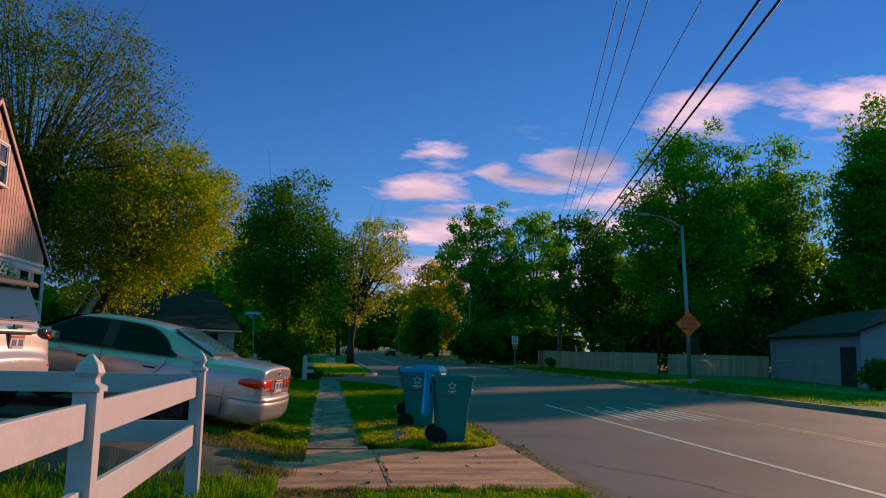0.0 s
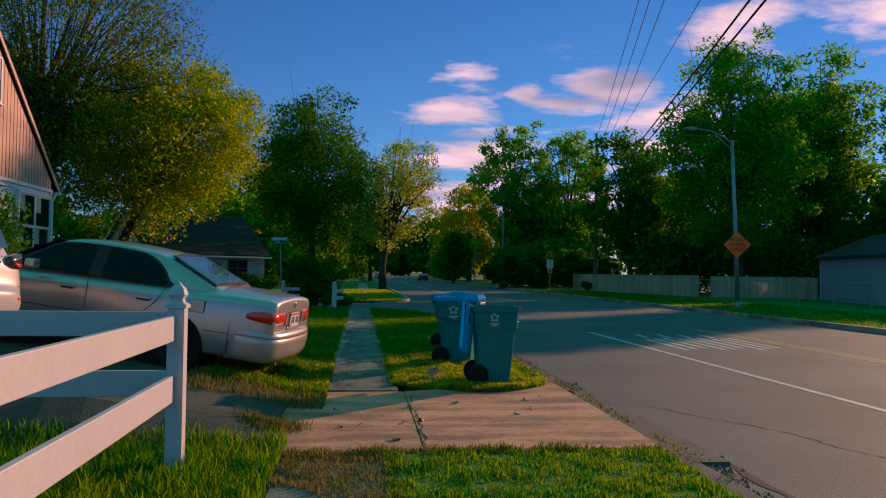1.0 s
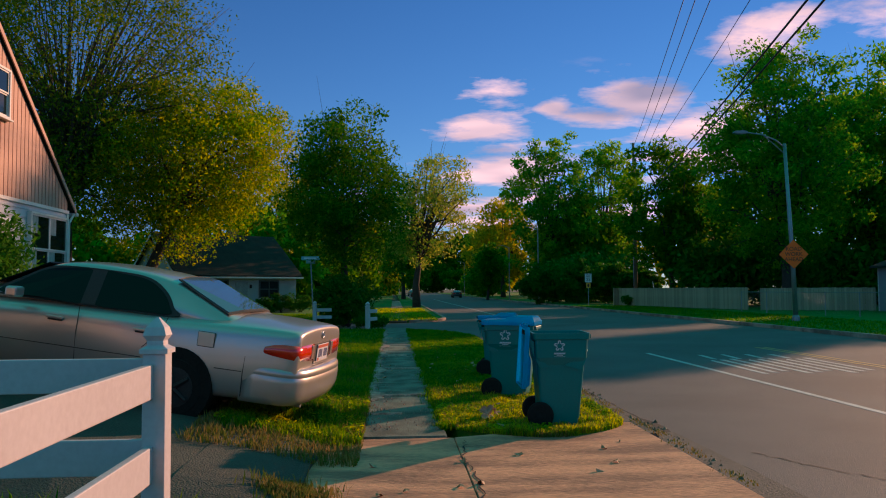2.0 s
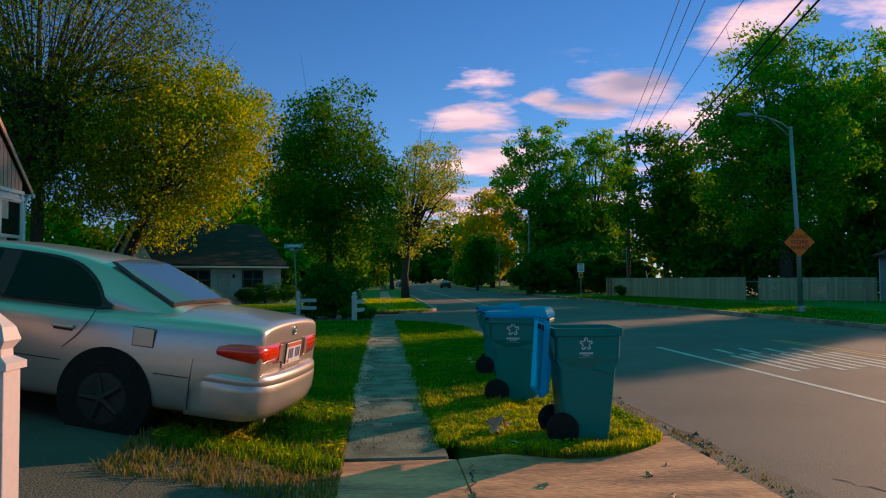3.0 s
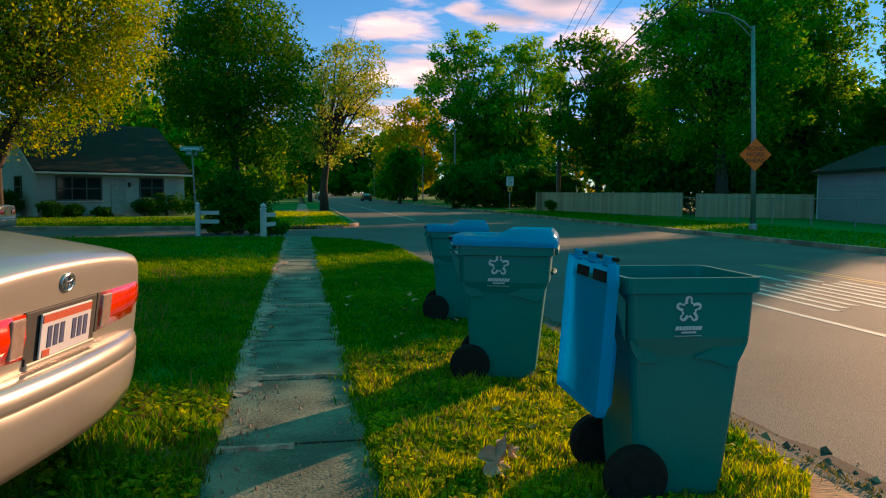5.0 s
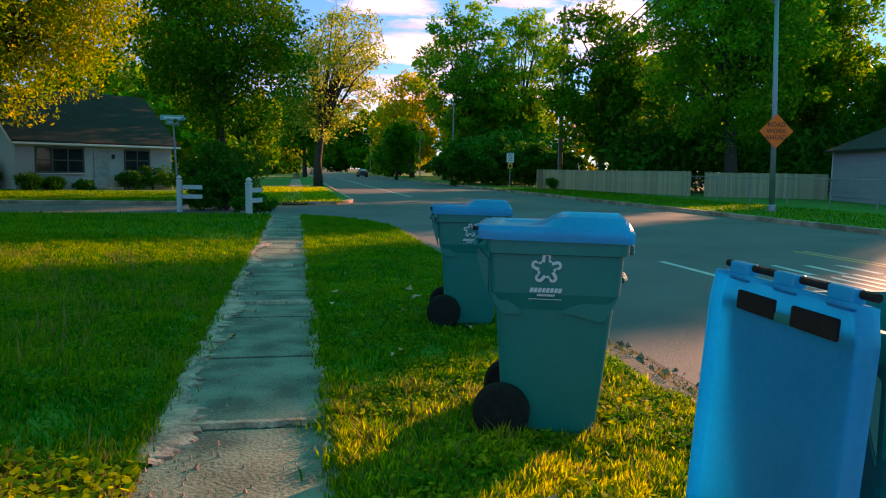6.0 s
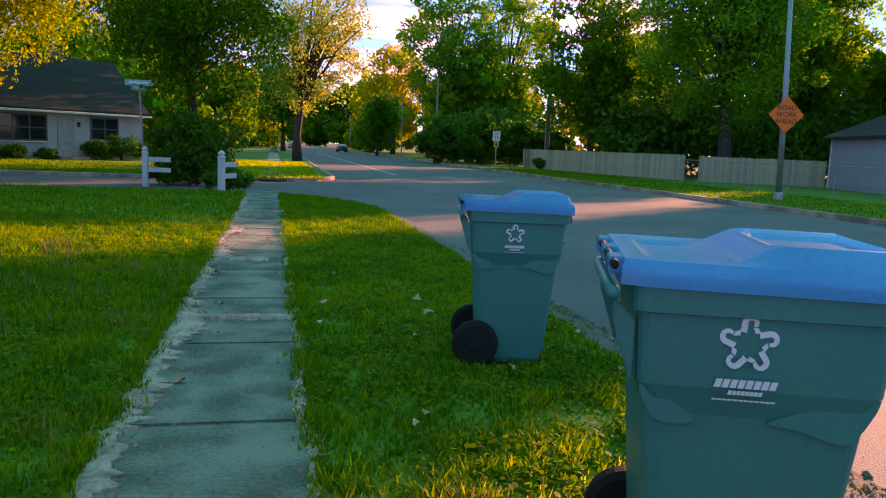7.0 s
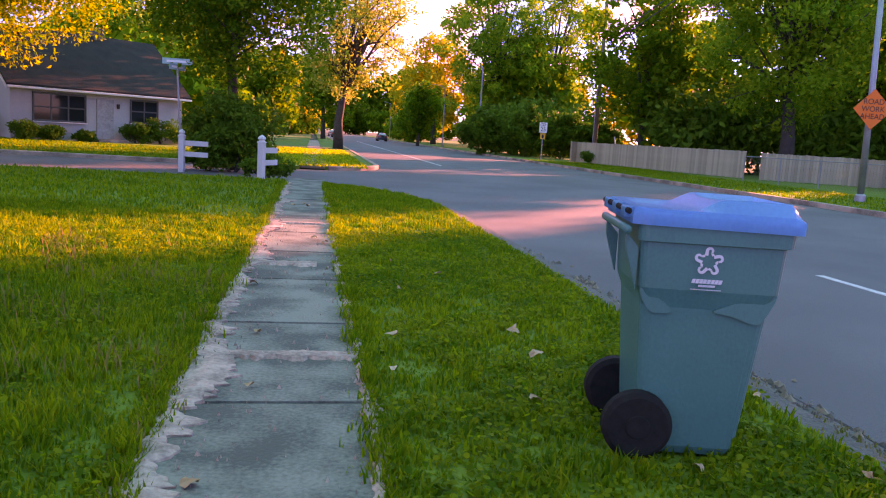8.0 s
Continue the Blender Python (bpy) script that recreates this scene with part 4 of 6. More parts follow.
# the house across the side street
M_DARKFRAME = mat("dark_window_frame", (0.10, 0.11, 0.10), (0.07, 0.08, 0.07), 0.6, bump=0)
h2 = base("house", pose(-13.6, 54.0, 0.0, 0, 0, 40), "low white side-gabled house with dark shingle roof in tree shade", "house")
E2, R2, L2, D2 = 2.85, 5.55, 9.0, 7.2
part("wall", boxes(((0, 0, -0.2), (L2, D2, E2))), M_HOUSE2, h2)
for x0, x1 in ((0.002, 0.2), (L2 - 0.2, L2 - 0.002)):
    part("gable", prism([(0, E2), (D2, E2), (D2 / 2, R2 - 0.08)], "x", x0, x1), M_HOUSE2, h2)
for k in range(13):
    part("lap_board", prism([(-0.03, 0.16 + k * 0.2), (0.002, 0.16 + k * 0.2), (0.002, 0.352 + k * 0.2), (-0.012, 0.352 + k * 0.2)], "x", 0.0, L2), M_HOUSE2, h2)
for s in (-1, 1):
    e, fall = D2 / 2 + 0.45, (R2 - E2) / (D2 / 2)
    part("roof", prism([(D2 / 2, R2), (D2 / 2 + s * e, R2 - e * fall), (D2 / 2 + s * e, R2 - e * fall + 0.12), (D2 / 2, R2 + 0.14)], "x", -0.3, L2 + 0.3), M_SHINGLE, h2)
    part("rake_board", prism([(D2 / 2, R2 - 0.16), (D2 / 2 + s * e, R2 - e * fall - 0.16), (D2 / 2 + s * e, R2 - e * fall + 0.02), (D2 / 2, R2 + 0.02)], "x", -0.33, -0.3), M_TRIM, h2)
part("gutter", boxes(((-0.3, -0.58, E2 - 0.43), (L2 + 0.3, -0.46, E2 - 0.32)), bevel=0.02), M_TRIM, h2)
part("chimney", boxes(((5.6, D2 / 2 - 0.3, R2 - 0.3), (6.2, D2 / 2 + 0.3, R2 + 0.55)), bevel=0.02), M_DARKFRAME, h2)
window(h2, pose(2.3, -0.05, 1.62), 2.5, 1.3, 3, curtain=False)
window(h2, pose(6.75, -0.05, 1.68), 1.5, 1.15, 2, curtain=False)
window(h2, pose(-0.03, 2.4, 1.70) @ pose(0, 0, 0, 0, 0, -90), 0.8, 1.15, 1, curtain=False)
for o in h2.children_recursive:
    if o.name.split(".")[0] in ("frame", "sash"):
        o.data.materials[0] = M_DARKFRAME
dr = part("door", boxes(((4.15, -0.07, 0.15), (5.05, -0.02, 2.2)), bevel=0.01), M_CURTAIN, h2)
part("knob", boxes(((4.92, -0.12, 1.1), (4.98, -0.07, 1.16)), bevel=0.01), M_METAL, dr)
part("wall_lamp", boxes(((5.22, -0.16, 1.75), (5.34, -0.03, 2.0)), bevel=0.02), M_BLACK, h2)
part("step", boxes(((3.8, -1.0, -0.1), (5.4, -0.03, 0.16)), bevel=0.02), M_CONC, h2)
front = h2.matrix_basis
for k, (x, w, h) in enumerate(((0.3, 1.3, 1.0), (1.5, 1.1, 0.8), (3.1, 1.0, 0.6), (5.9, 1.7, 1.1), (7.3, 2.2, 1.4), (8.8, 1.8, 1.3))):
    p = front @ Vector((x, -0.9, 0))
    bush(p.x, p.y, w, 1.0, h, L_HEDGE, "dark rounded shrub in front of the white house", 80 + k, 40, 60, 0.07)
bush(-15.6, 55.2, 1.8, 1.4, 1.5, L_HEDGE, "dark shrub at the gable end of the white house", 88, 50, 60, 0.08)

# garage across the street
shed = base("garage", Matrix(), "pale grey low garage with shallow roof", "garage")
p0, p1 = Vector((31.2, 50.0, 0)), Vector((27.4, 35.6, 0))
ang = math.degrees(math.atan2(p1.y - p0.y, p1.x - p0.x))
shed.matrix_basis = pose(p0.x, p0.y, 0.02, 0, 0, ang)
SL = (p1 - p0).length
part("wall", prism([(0, -0.2), (6.5, -0.2), (6.5, 2.85), (3.25, 4.2), (0, 2.85)], "x", 0, SL), M_SHEDW, shed)
for s in (0, 1):
    ya, yb = (-0.4, 3.25) if s == 0 else (6.9, 3.25)
    part("roof", prism([(ya, 2.72), (yb, 4.22), (yb, 4.36), (ya, 2.84)], "x", -0.3, SL + 0.3), M_SHINGLE, shed)
for k in range(9):
    part("lap_board", prism([(-0.03, 0.25 + k * 0.28), (0.002, 0.25 + k * 0.28), (0.002, 0.52 + k * 0.28), (-0.012, 0.52 + k * 0.28)], "x", 0.05, SL - 0.05), M_SHEDW, shed)
part("corner_board", boxes(((-0.03, -0.035, -0.1), (0.10, 0.05, 2.8))), M_TRIM, shed)
# Flat black panel put in for the shade inside the open doorway.
part("door", boxes(((SL - 2.6, -0.06, 0.0), (SL - 0.6, -0.02, 2.1)), bevel=0.01), M_BLACK, shed, "black panel for the unlit open doorway")
bush(26.0, 32.6, 2.0, 1.2, 1.5, L_HEDGE, "dark clipped shrub beside the garage", 95, 50, 60, 0.08)

# ---- vehicles ----
M_CAR = mat("champagne_metallic_paint", (0.52, 0.46, 0.42), (0.49, 0.43, 0.39), 0.30, 0.55, fine=4, coarse=0.8, bump=0, coat=0.6)
M_SUV = mat("pearl_white_paint", (0.52, 0.46, 0.44), (0.48, 0.43, 0.41), 0.3, 0.1, fine=4, coarse=0.8, bump=0, coat=0.6)
M_DARKCAR = mat("dark_car_paint", (0.03, 0.035, 0.045), (0.05, 0.05, 0.06), 0.3, 0.3, bump=0, coat=0.5)
M_RUBBER = mat("tyre_rubber", (0.012, 0.012, 0.012), (0.022, 0.021, 0.020), 0.85, fine=30, spec=0.12)
M_RIM = mat("alloy_rim", (0.035, 0.035, 0.035), (0.02, 0.02, 0.02), 0.6, 0.3, bump=0)
M_RED = mat("red_lamp_lens", (0.82, 0.022, 0.008), (0.66, 0.014, 0.006), 0.12, fine=30, coarse=6, bump=0.05, spec=0.7, coat=0.8)
M_SMOKE = mat("smoked_lamp_lens", (0.09, 0.045, 0.04), (0.06, 0.03, 0.03), 0.12, fine=30, coarse=6, bump=0.05, spec=0.6, coat=0.8)
M_CLEAR = mat("clear_lamp_lens", (0.42, 0.30, 0.26), (0.30, 0.20, 0.17), 0.15, fine=40, coarse=8, bump=0.1, coat=0.8)
M_PLATE = mat("plate_white", (0.66, 0.64, 0.68), (0.58, 0.56, 0.60), 0.45, bump=0)
M_PLATETOP = mat("plate_red_band", (0.55, 0.10, 0.06), (0.45, 0.08, 0.05), 0.45, bump=0)
M_BAR = mat("plate_blue_bars", (0.06, 0.07, 0.16), (0.08, 0.09, 0.18), 0.5, bump=0)
M_CARGLASS = glass_mat("car_glass", (0.006, 0.012, 0.010), 0.03, 0.12)
M_REARGLASS = glass_mat("rear_window_glass", (0.05, 0.10, 0.14), 0.03)
M_CHROME = mat("chrome", (0.55, 0.55, 0.56), (0.45, 0.45, 0.46), 0.2, 0.9, bump=0)
M_SEAM = mat("dark_seam", (0.03, 0.028, 0.026), (0.04, 0.036, 0.034), 0.7, bump=0)


def loft(name, stations, section, material, parent, flip=False):
    """Mirrored body shell: section(station) gives (y, z) from sill to the middle of the top."""
    bm = bmesh.new()
    rings = []
    for s in stations:
        half = section(s)
        pts = half + [(-y, z) for y, z in half[-2::-1]]
        rings.append([bm.verts.new((s[0], y, z)) for y, z in pts])
    for a, b in zip(rings, rings[1:]):
        for k in range(len(a) - 1):
            bm.faces.new((a[k], a[k + 1], b[k + 1], b[k]))
        bm.faces.new((a[-1], a[0], b[0], b[-1]))
    bm.faces.new(rings[0])
    bm.faces.new(rings[-1][::-1])
    bmesh.ops.recalc_face_normals(bm, faces=bm.faces)
    ob = part(name, bm, material, parent, smooth=True)
    md = ob.modifiers.new("round", "SUBSURF")
    md.levels = md.render_levels = 2
    return ob


def wheel(parent, x, y, r, w, side):
    wh = part("wheel", tube([(x, y - w / 2, r), (x, y - w / 2 + 0.03, r), (x, y + w / 2 - 0.03, r), (x, y + w / 2, r)], [r * 0.88, r, r, r * 0.88], 28), M_RUBBER, parent, "black tyre", smooth=False)
    yo = y + side * w / 2
    part("rim", tube([(x, yo - side * 0.03, r), (x, yo + side * 0.004, r), (x, yo + side * 0.008, r)], [r * 0.62, r * 0.64, r * 0.5], 20), M_RIM, wh, "alloy rim")
    for k in range(5):
        a = 2 * math.pi * k / 5
        part("spoke", tube([(x, yo + side * 0.012, r), (x + math.cos(a) * r * 0.58, yo + side * 0.010, r + math.sin(a) * r * 0.58)], [0.03, 0.022], 6), M_RIM, wh)
    return wh


def slab_poly(name, pts, n, t, material, parent, label=""):
    """A thin plate through 3D points, thickened along n."""
    bm = bmesh.new()
    n = Vector(n).normalized() * t
    a = [bm.verts.new(Vector(p)) for p in pts]
    b = [bm.verts.new(Vector(p) + n) for p in pts]
    bm.faces.new(a[::-1])
    bm.faces.new(b)
    for i in range(len(a)):
        j = (i + 1) % len(a)
        bm.faces.new((a[i], a[j], b[j], b[i]))
    bmesh.ops.recalc_face_normals(bm, faces=bm.faces)
    return part(name, bm, material, parent, label)


def plate(parent, m):
    p = new("number_plate")
    p.parent, p.matrix_basis = parent, m
    part("plate_sheet", boxes(((-0.008, -0.155, -0.078), (0.0, 0.155, 0.078)), bevel=0.003), M_PLATE, p)
    part("band", boxes(((-0.0105, -0.15, 0.045), (-0.007, 0.15, 0.072))), M_PLATETOP, p)
    for k in range(7):
        if k != 3:
            part("character_bar", boxes(((-0.0105, -0.128 + k * 0.037, -0.045), (-0.007, -0.104 + k * 0.037, 0.03))), M_BAR, p)
    part("sticker", boxes(((-0.0105, 0.10, -0.074), (-0.007, 0.14, -0.05))), M_PLATETOP, p)
    return p


def rounded(pts, n=5):
    """A closed smooth outline through pairs."""
    out = []
    k = len(pts)
    for i in range(k):
        p0, p1, p2, p3 = (Vector(pts[(i + j - 1) % k]) for j in range(4))
        for q in range(n):
            t = q / n
            out.append(tuple(0.5 * (2 * p1 + (p2 - p0) * t + (2 * p0 - 5 * p1 + 4 * p2 - p3) * t * t + (3 * p1 - p0 - 3 * p2 + p3) * t * t * t)))
    return out


def wrap_band(name, path, rows, material, parent, label="", smooth_it=True):
    """A band that follows a plan path: rows(i) gives (outward, z) pairs at each of its points."""
    bm = bmesh.new()
    path = [Vector((*p, 0)) for p in path]
    prev = None
    for i, p in enumerate(path):
        d = (path[min(i + 1, len(path) - 1)] - path[max(i - 1, 0)]).normalized()
        out = Vector((d.y, -d.x, 0))
        ring = [bm.verts.new(p + out * o + Vector((0, 0, z))) for o, z in rows(i)]
        n = len(ring)
        if prev:
            for k in range(n):
                bm.faces.new((prev[k], ring[k], ring[(k + 1) % n], prev[(k + 1) % n]))
        else:
            bm.faces.new(ring[::-1])
        prev = ring
    bm.faces.new(prev)
    bmesh.ops.recalc_face_normals(bm, faces=bm.faces)
    return part(name, bm, material, parent, label, smooth=smooth_it)


def sedan(m, paint, label, detail=True):
    """A rounded four-door saloon, tail at x = 0, nose along +x."""
    car = base("car", m, label, "car")
    # x, bottom, shoulder, top, half width
    st = [(0.100, 0.32, 0.955, 0.985, 0.735), (0.105, 0.30, 0.985, 1.020, 0.765), (0.125, 0.29, 1.005, 1.040, 0.795), (0.17, 0.28, 1.012, 1.052, 0.822), (0.28, 0.27, 1.012, 1.062, 0.848),
          (0.5, 0.26, 1.01, 1.075, 0.866), (0.95, 0.24, 0.985, 1.08, 0.880), (1.6, 0.22, 0.95, 1.04, 0.888), (2.6, 0.22, 0.93, 1.02, 0.888), (3.4, 0.23, 0.90, 1.00, 0.882), (3.9, 0.24, 0.85, 0.94, 0.87),
          (4.4, 0.26, 0.76, 0.84, 0.82), (4.62, 0.28, 0.66, 0.74, 0.74), (4.74, 0.32, 0.58, 0.62, 0.60), (4.77, 0.40, 0.54, 0.56, 0.45)]

    def sec(s):
        x, zb, zs, zt, w = s
        zm = zb + 0.55 * (zs - zb)
        return [(0.0, zb), (w - 0.14, zb), (w - 0.03, zb + 0.05), (w, zb + 0.35 * (zs - zb)), (w, zm), (w - 0.012, zs - 0.12), (w - 0.04, zs - 0.025), (w - 0.09, zs + 0.01), (w * 0.5, zt), (0.0, zt + 0.008)]
    loft("body", st, sec, paint, car)
    cab = [(0.66, 0.97, 0.70, 0.62), (0.86, 1.06, 0.735, 0.635), (1.20, 1.20, 0.750, 0.60), (1.60, 1.355, 0.757, 0.555), (1.90, 1.405, 0.757, 0.545), (2.45, 1.425, 0.755, 0.545), (2.85, 1.405, 0.75, 0.545), (3.06, 1.345, 0.75, 0.555), (3.56, 1.06, 0.745, 0.62), (3.75, 0.96, 0.73, 0.62)]

    def csec(s):
        x, z, wb, wt = s
        z = max(z, 0.95)
        return [(0.0, 0.90), (wb, 0.90), (wb + (wt - wb) * 0.5, 0.90 + (z - 0.90) * 0.55), (wt, z - 0.035), (wt - 0.09, z), (0.0, z + 0.012)]
    loft("cabin", cab, csec, paint, car)

    def along(x):
        """Doors and glass set further forward towards the middle of the car."""
        return x + 0.14 * smooth(0.6, 1.0, x) + 0.14 * smooth(1.7, 2.3, x)

    def flank(x, z):
        """Half width of the cabin side at a place along the car."""
        for p, q in zip(cab, cab[1:]):
            if p[0] <= x <= q[0]:
                f = (x - p[0]) / (q[0] - p[0])
                top, wb, wt = (p[i] + (q[i] - p[i]) * f for i in (1, 2, 3))
                return wb + (wt - wb) * min(1.0, (z - 0.90) / max(0.1, top - 0.935))
        return 0.75
    for s in (1, -1):
        for name, outline, lift, material in (
                ("window_surround", [(1.36, 0.985), (2.3, 0.975), (3.28, 0.975), (3.05, 1.13), (2.80, 1.285), (2.55, 1.345), (2.0, 1.362), (1.72, 1.335), (1.50, 1.22), (1.38, 1.08)], 0.008, M_SEAM),
                ("side_window", [(2.22, 0.995), (2.7, 0.993), (3.21, 0.993), (3.0, 1.13), (2.78, 1.265), (2.54, 1.325), (2.24, 1.338), (2.215, 1.17)], 0.014, M_CARGLASS),
                ("side_window", [(1.40, 1.002), (1.75, 0.997), (2.13, 0.995), (2.15, 1.17), (2.13, 1.340), (1.98, 1.342), (1.74, 1.315), (1.53, 1.205), (1.42, 1.08)], 0.014, M_CARGLASS)):
            ring = rounded([(along(x), z) for x, z in outline], 4)
            slab_poly(name, [(x, s * (flank(x, z) + lift), z) for x, z in ring], (0, s, 0.4), 0.010, material, car)
        slab_poly("door_pillar", [(x, s * (flank(x, z) + 0.016), z) for x, z in ((2.35, 0.99), (2.51, 0.99), (2.51, 1.345), (2.35, 1.35))], (0, s, 0.4), 0.010, M_SEAM, car)
        for x0 in (1.62, 2.58):
            part("door_handle", boxes(((x0, s * 0.888 - 0.012, 0.815), (x0 + 0.19, s * 0.888 + 0.016, 0.845)), bevel=0.008), paint, car)
            part("handle_recess", boxes(((x0 + 0.02, s * 0.884 - 0.01, 0.797), (x0 + 0.17, s * 0.884 + 0.008, 0.815)), bevel=0.003), M_SEAM, car)
        for pts in ([(2.17, 0.975), (2.165, 0.70), (2.15, 0.46), (2.14, 0.34)], [(3.30, 0.95), (3.30, 0.7), (3.29, 0.40)], [(1.33, 0.99), (1.36, 0.90), (1.46, 0.76), (1.56, 0.66)]):
            bm = bmesh.new()
            add_tube(bm, [(along(x), s * (0.864 if z > 0.9 else 0.884 if z > 0.45 else 0.878), z) for x, z in pts], [0.004] * len(pts), 5)
            part("door_seam", bm, M_SEAM, car)
        part("trim_line", tube([(0.64, s * 0.868, 0.566), (0.92, s * 0.879, 0.564)], 0.005, 5), M_SEAM, car)
        part("trim_line", tube([(1.70, s * 0.886, 0.560), (2.5, s * 0.887, 0.553), (3.42, s * 0.881, 0.545)], 0.005, 5), M_SEAM, car)
        path = [(0.44, 0.856), (0.43, 0.8555), (0.35, 0.850), (0.26, 0.838), (0.19, 0.820), (0.145, 0.795), (0.118, 0.75), (0.106, 0.68), (0.102, 0.55), (0.100, 0.42), (0.100, 0.30)]
        lows = (0.790, 0.778, 0.762, 0.752, 0.744, 0.738, 0.733, 0.727, 0.718, 0.712, 0.708)
        tops = (0.822, 0.842, 0.868, 0.880, 0.882, 0.881, 0.880, 0.878, 0.876, 0.875, 0.875)
        turn = 1 if s > 0 else -1
        red = wrap_band("tail_lamp", [(x, s * y) for x, y in path], lambda i: [(turn * -0.05, lows[i]), (turn * 0.008, lows[i]), (turn * 0.017, (lows[i] + tops[i]) / 2), (turn * 0.008, tops[i]), (turn * -0.05, tops[i])], M_RED, car, "red wraparound tail lamp")
        part("reverse_lens", boxes(((0.080, s * 0.355 - 0.045, 0.722), (0.11, s * 0.355 + 0.045, 0.865)), bevel=0.006), M_CLEAR, red, "clear reversing lens")
        part("lamp_gap", boxes(((0.090, s * 0.285 - 0.014, 0.705), (0.12, s * 0.285 + 0.014, 0.878)), bevel=0.003), M_SEAM, car)
        part("arch", tube([(1.30, s * 0.60, 0.33), (1.30, s * 0.893, 0.33)], [0.385, 0.385], 32), M_RUBBER, car, "dark wheel arch")
        part("arch", tube([(3.95, s * 0.60, 0.33), (3.95, s * 0.885, 0.33)], [0.385, 0.385], 32), M_RUBBER, car, "dark wheel arch")
        for x in (1.30, 3.95):
            wheel(car, x, s * 0.80, 0.315, 0.20, s)
        part("mirror", boxes(((3.05, s * 0.95 - 0.08, 0.98), (3.17, s * 0.95 + 0.08, 1.09)), bevel=0.025), paint, car)
        part("headlamp", boxes(((4.45, s * 0.62 - 0.16, 0.60), (4.68, s * 0.62 + 0.12, 0.72)), bevel=0.03), M_CLEAR, car)
    # rear bumper, one moulding round the tail
    plan = [(0.64, 0.855), (0.50, 0.852), (0.36, 0.842), (0.25, 0.823), (0.17, 0.785), (0.115, 0.71), (0.085, 0.60), (0.066, 0.42), (0.056, 0.2), (0.053, 0.0)]
    plan = plan + [(x, -y) for x, y in plan[-2::-1]]
    swell = [0.10, 0.25, 0.5, 0.8] + [1.0] * (len(plan) - 8) + [0.8, 0.5, 0.25, 0.10]
    wrap_band("rear_bumper", plan, lambda i: [(-0.08, 0.645), (-0.01, 0.645), (0.015 * swell[i], 0.640), (0.032 * swell[i], 0.625), (0.042 * swell[i], 0.598), (0.046 * swell[i], 0.566), (0.041 * swell[i], 0.562), (0.046 * swell[i], 0.557), (0.050 * swell[i], 0.50), (0.046 * swell[i], 0.41), (0.034 * swell[i], 0.34), (0.006 * swell[i], 0.285), (-0.05, 0.268), (-0.12, 0.265)], paint, car, "moulded rear bumper")
    for s in (1, -1):
        part("bumper_joint", tube([(0.62, s * 0.862, 0.72), (0.625, s * 0.868, 0.55), (0.62, s * 0.858, 0.32)], 0.005, 5), M_SEAM, car)
    part("fuel_seam", boxes(((0.95, 0.872, 0.755), (1.13, 0.8805, 0.905)), bevel=0.004), M_SEAM, car)
    part("fuel_door", boxes(((0.954, 0.872, 0.759), (1.126, 0.883, 0.901)), bevel=0.004), paint, car)

    def rear(u, v):
        x, z = 0.90 + 0.70 * v, 1.080 + 0.278 * v
        return (x + 0.05 * abs(u) ** 3 * (1 - v), u * (0.615 - 0.095 * v), z + 0.026 - 0.034 * abs(u) ** 4)
    for name, edge, thick, material in (("window_surround", 0.0, 0.012, M_SEAM), ("rear_window", 0.035, 0.019, M_REARGLASS)):
        ring = [(-1 + edge, 0.0 + edge), (-0.5, edge - 0.01), (0, edge - 0.015), (0.5, edge - 0.01), (1 - edge, edge), (1 - edge, 0.35), (0.99 - edge, 0.7), (0.95 - edge, 1 - edge), (0.5, 1.01 - edge), (0, 1.015 - edge), (-0.5, 1.01 - edge), (-0.95 + edge, 1 - edge), (-0.99 + edge, 0.7), (-1 + edge, 0.35)]
        slab_poly(name, [rear(u, v) for u, v in ring], (-0.41, 0, 0.91), thick, material, car)

    def front(u, v):
        x, z = 3.60 - 0.55 * v, 1.05 + 0.30 * v
        return (x, u * (0.64 - 0.10 * v), z)
    slab_poly("windscreen", [front(-1, 0), front(1, 0), front(0.97, 1), front(-0.97, 1)], (0.45, 0, 0.89), 0.014, M_CARGLASS, car)
    if detail:
        part("plate_recess", boxes(((0.093, -0.275, 0.672), (0.12, 0.275, 0.878)), bevel=0.006), M_SEAM, car)
        part("recess_surround", boxes(((0.086, -0.272, 0.652), (0.115, 0.272, 0.684)), bevel=0.006), paint, car)
        plate(car, pose(0.088, 0, 0.774) @ Matrix.Diagonal((1, 1.3, 1.12, 1)))
        ring = bmesh.new()
        for ry, rz, cz in ((0.052, 0.036, 0.957), (0.020, 0.034, 0.957), (0.034, 0.014, 0.973)):
            loop = [(0.098, ry * math.cos(a), cz + rz * math.sin(a)) for a in (2 * math.pi * k / 20 for k in range(21))]
            add_tube(ring, loop, [0.0055] * 21, 6, False)
        part("emblem", ring, M_CHROME, car, "oval chrome emblem", smooth=True)
        for k in range(5):
            part("badge_bar", boxes(((0.105, -0.70 + k * 0.036, 0.935), (0.125, -0.674 + k * 0.036, 0.955)), bevel=0.002), M_CHROME, car)
        for k in range(4):
            part("badge_bar", boxes(((0.105, 0.56 + k * 0.036, 0.935), (0.125, 0.586 + k * 0.036, 0.955)), bevel=0.002), M_CHROME, car)
        part("exhaust", tube([(0.10, 0.5, 0.26), (0.35, 0.5, 0.26)], 0.028, 10), M_METAL, car)
    return car


sedan(pose(-0.40, 11.80, 0.085, 0, -8.0, 169.3) @ Matrix.Diagonal((1.05, 1.05, 1.05, 1)), M_CAR, "champagne silver saloon car parked on the sloping drive")


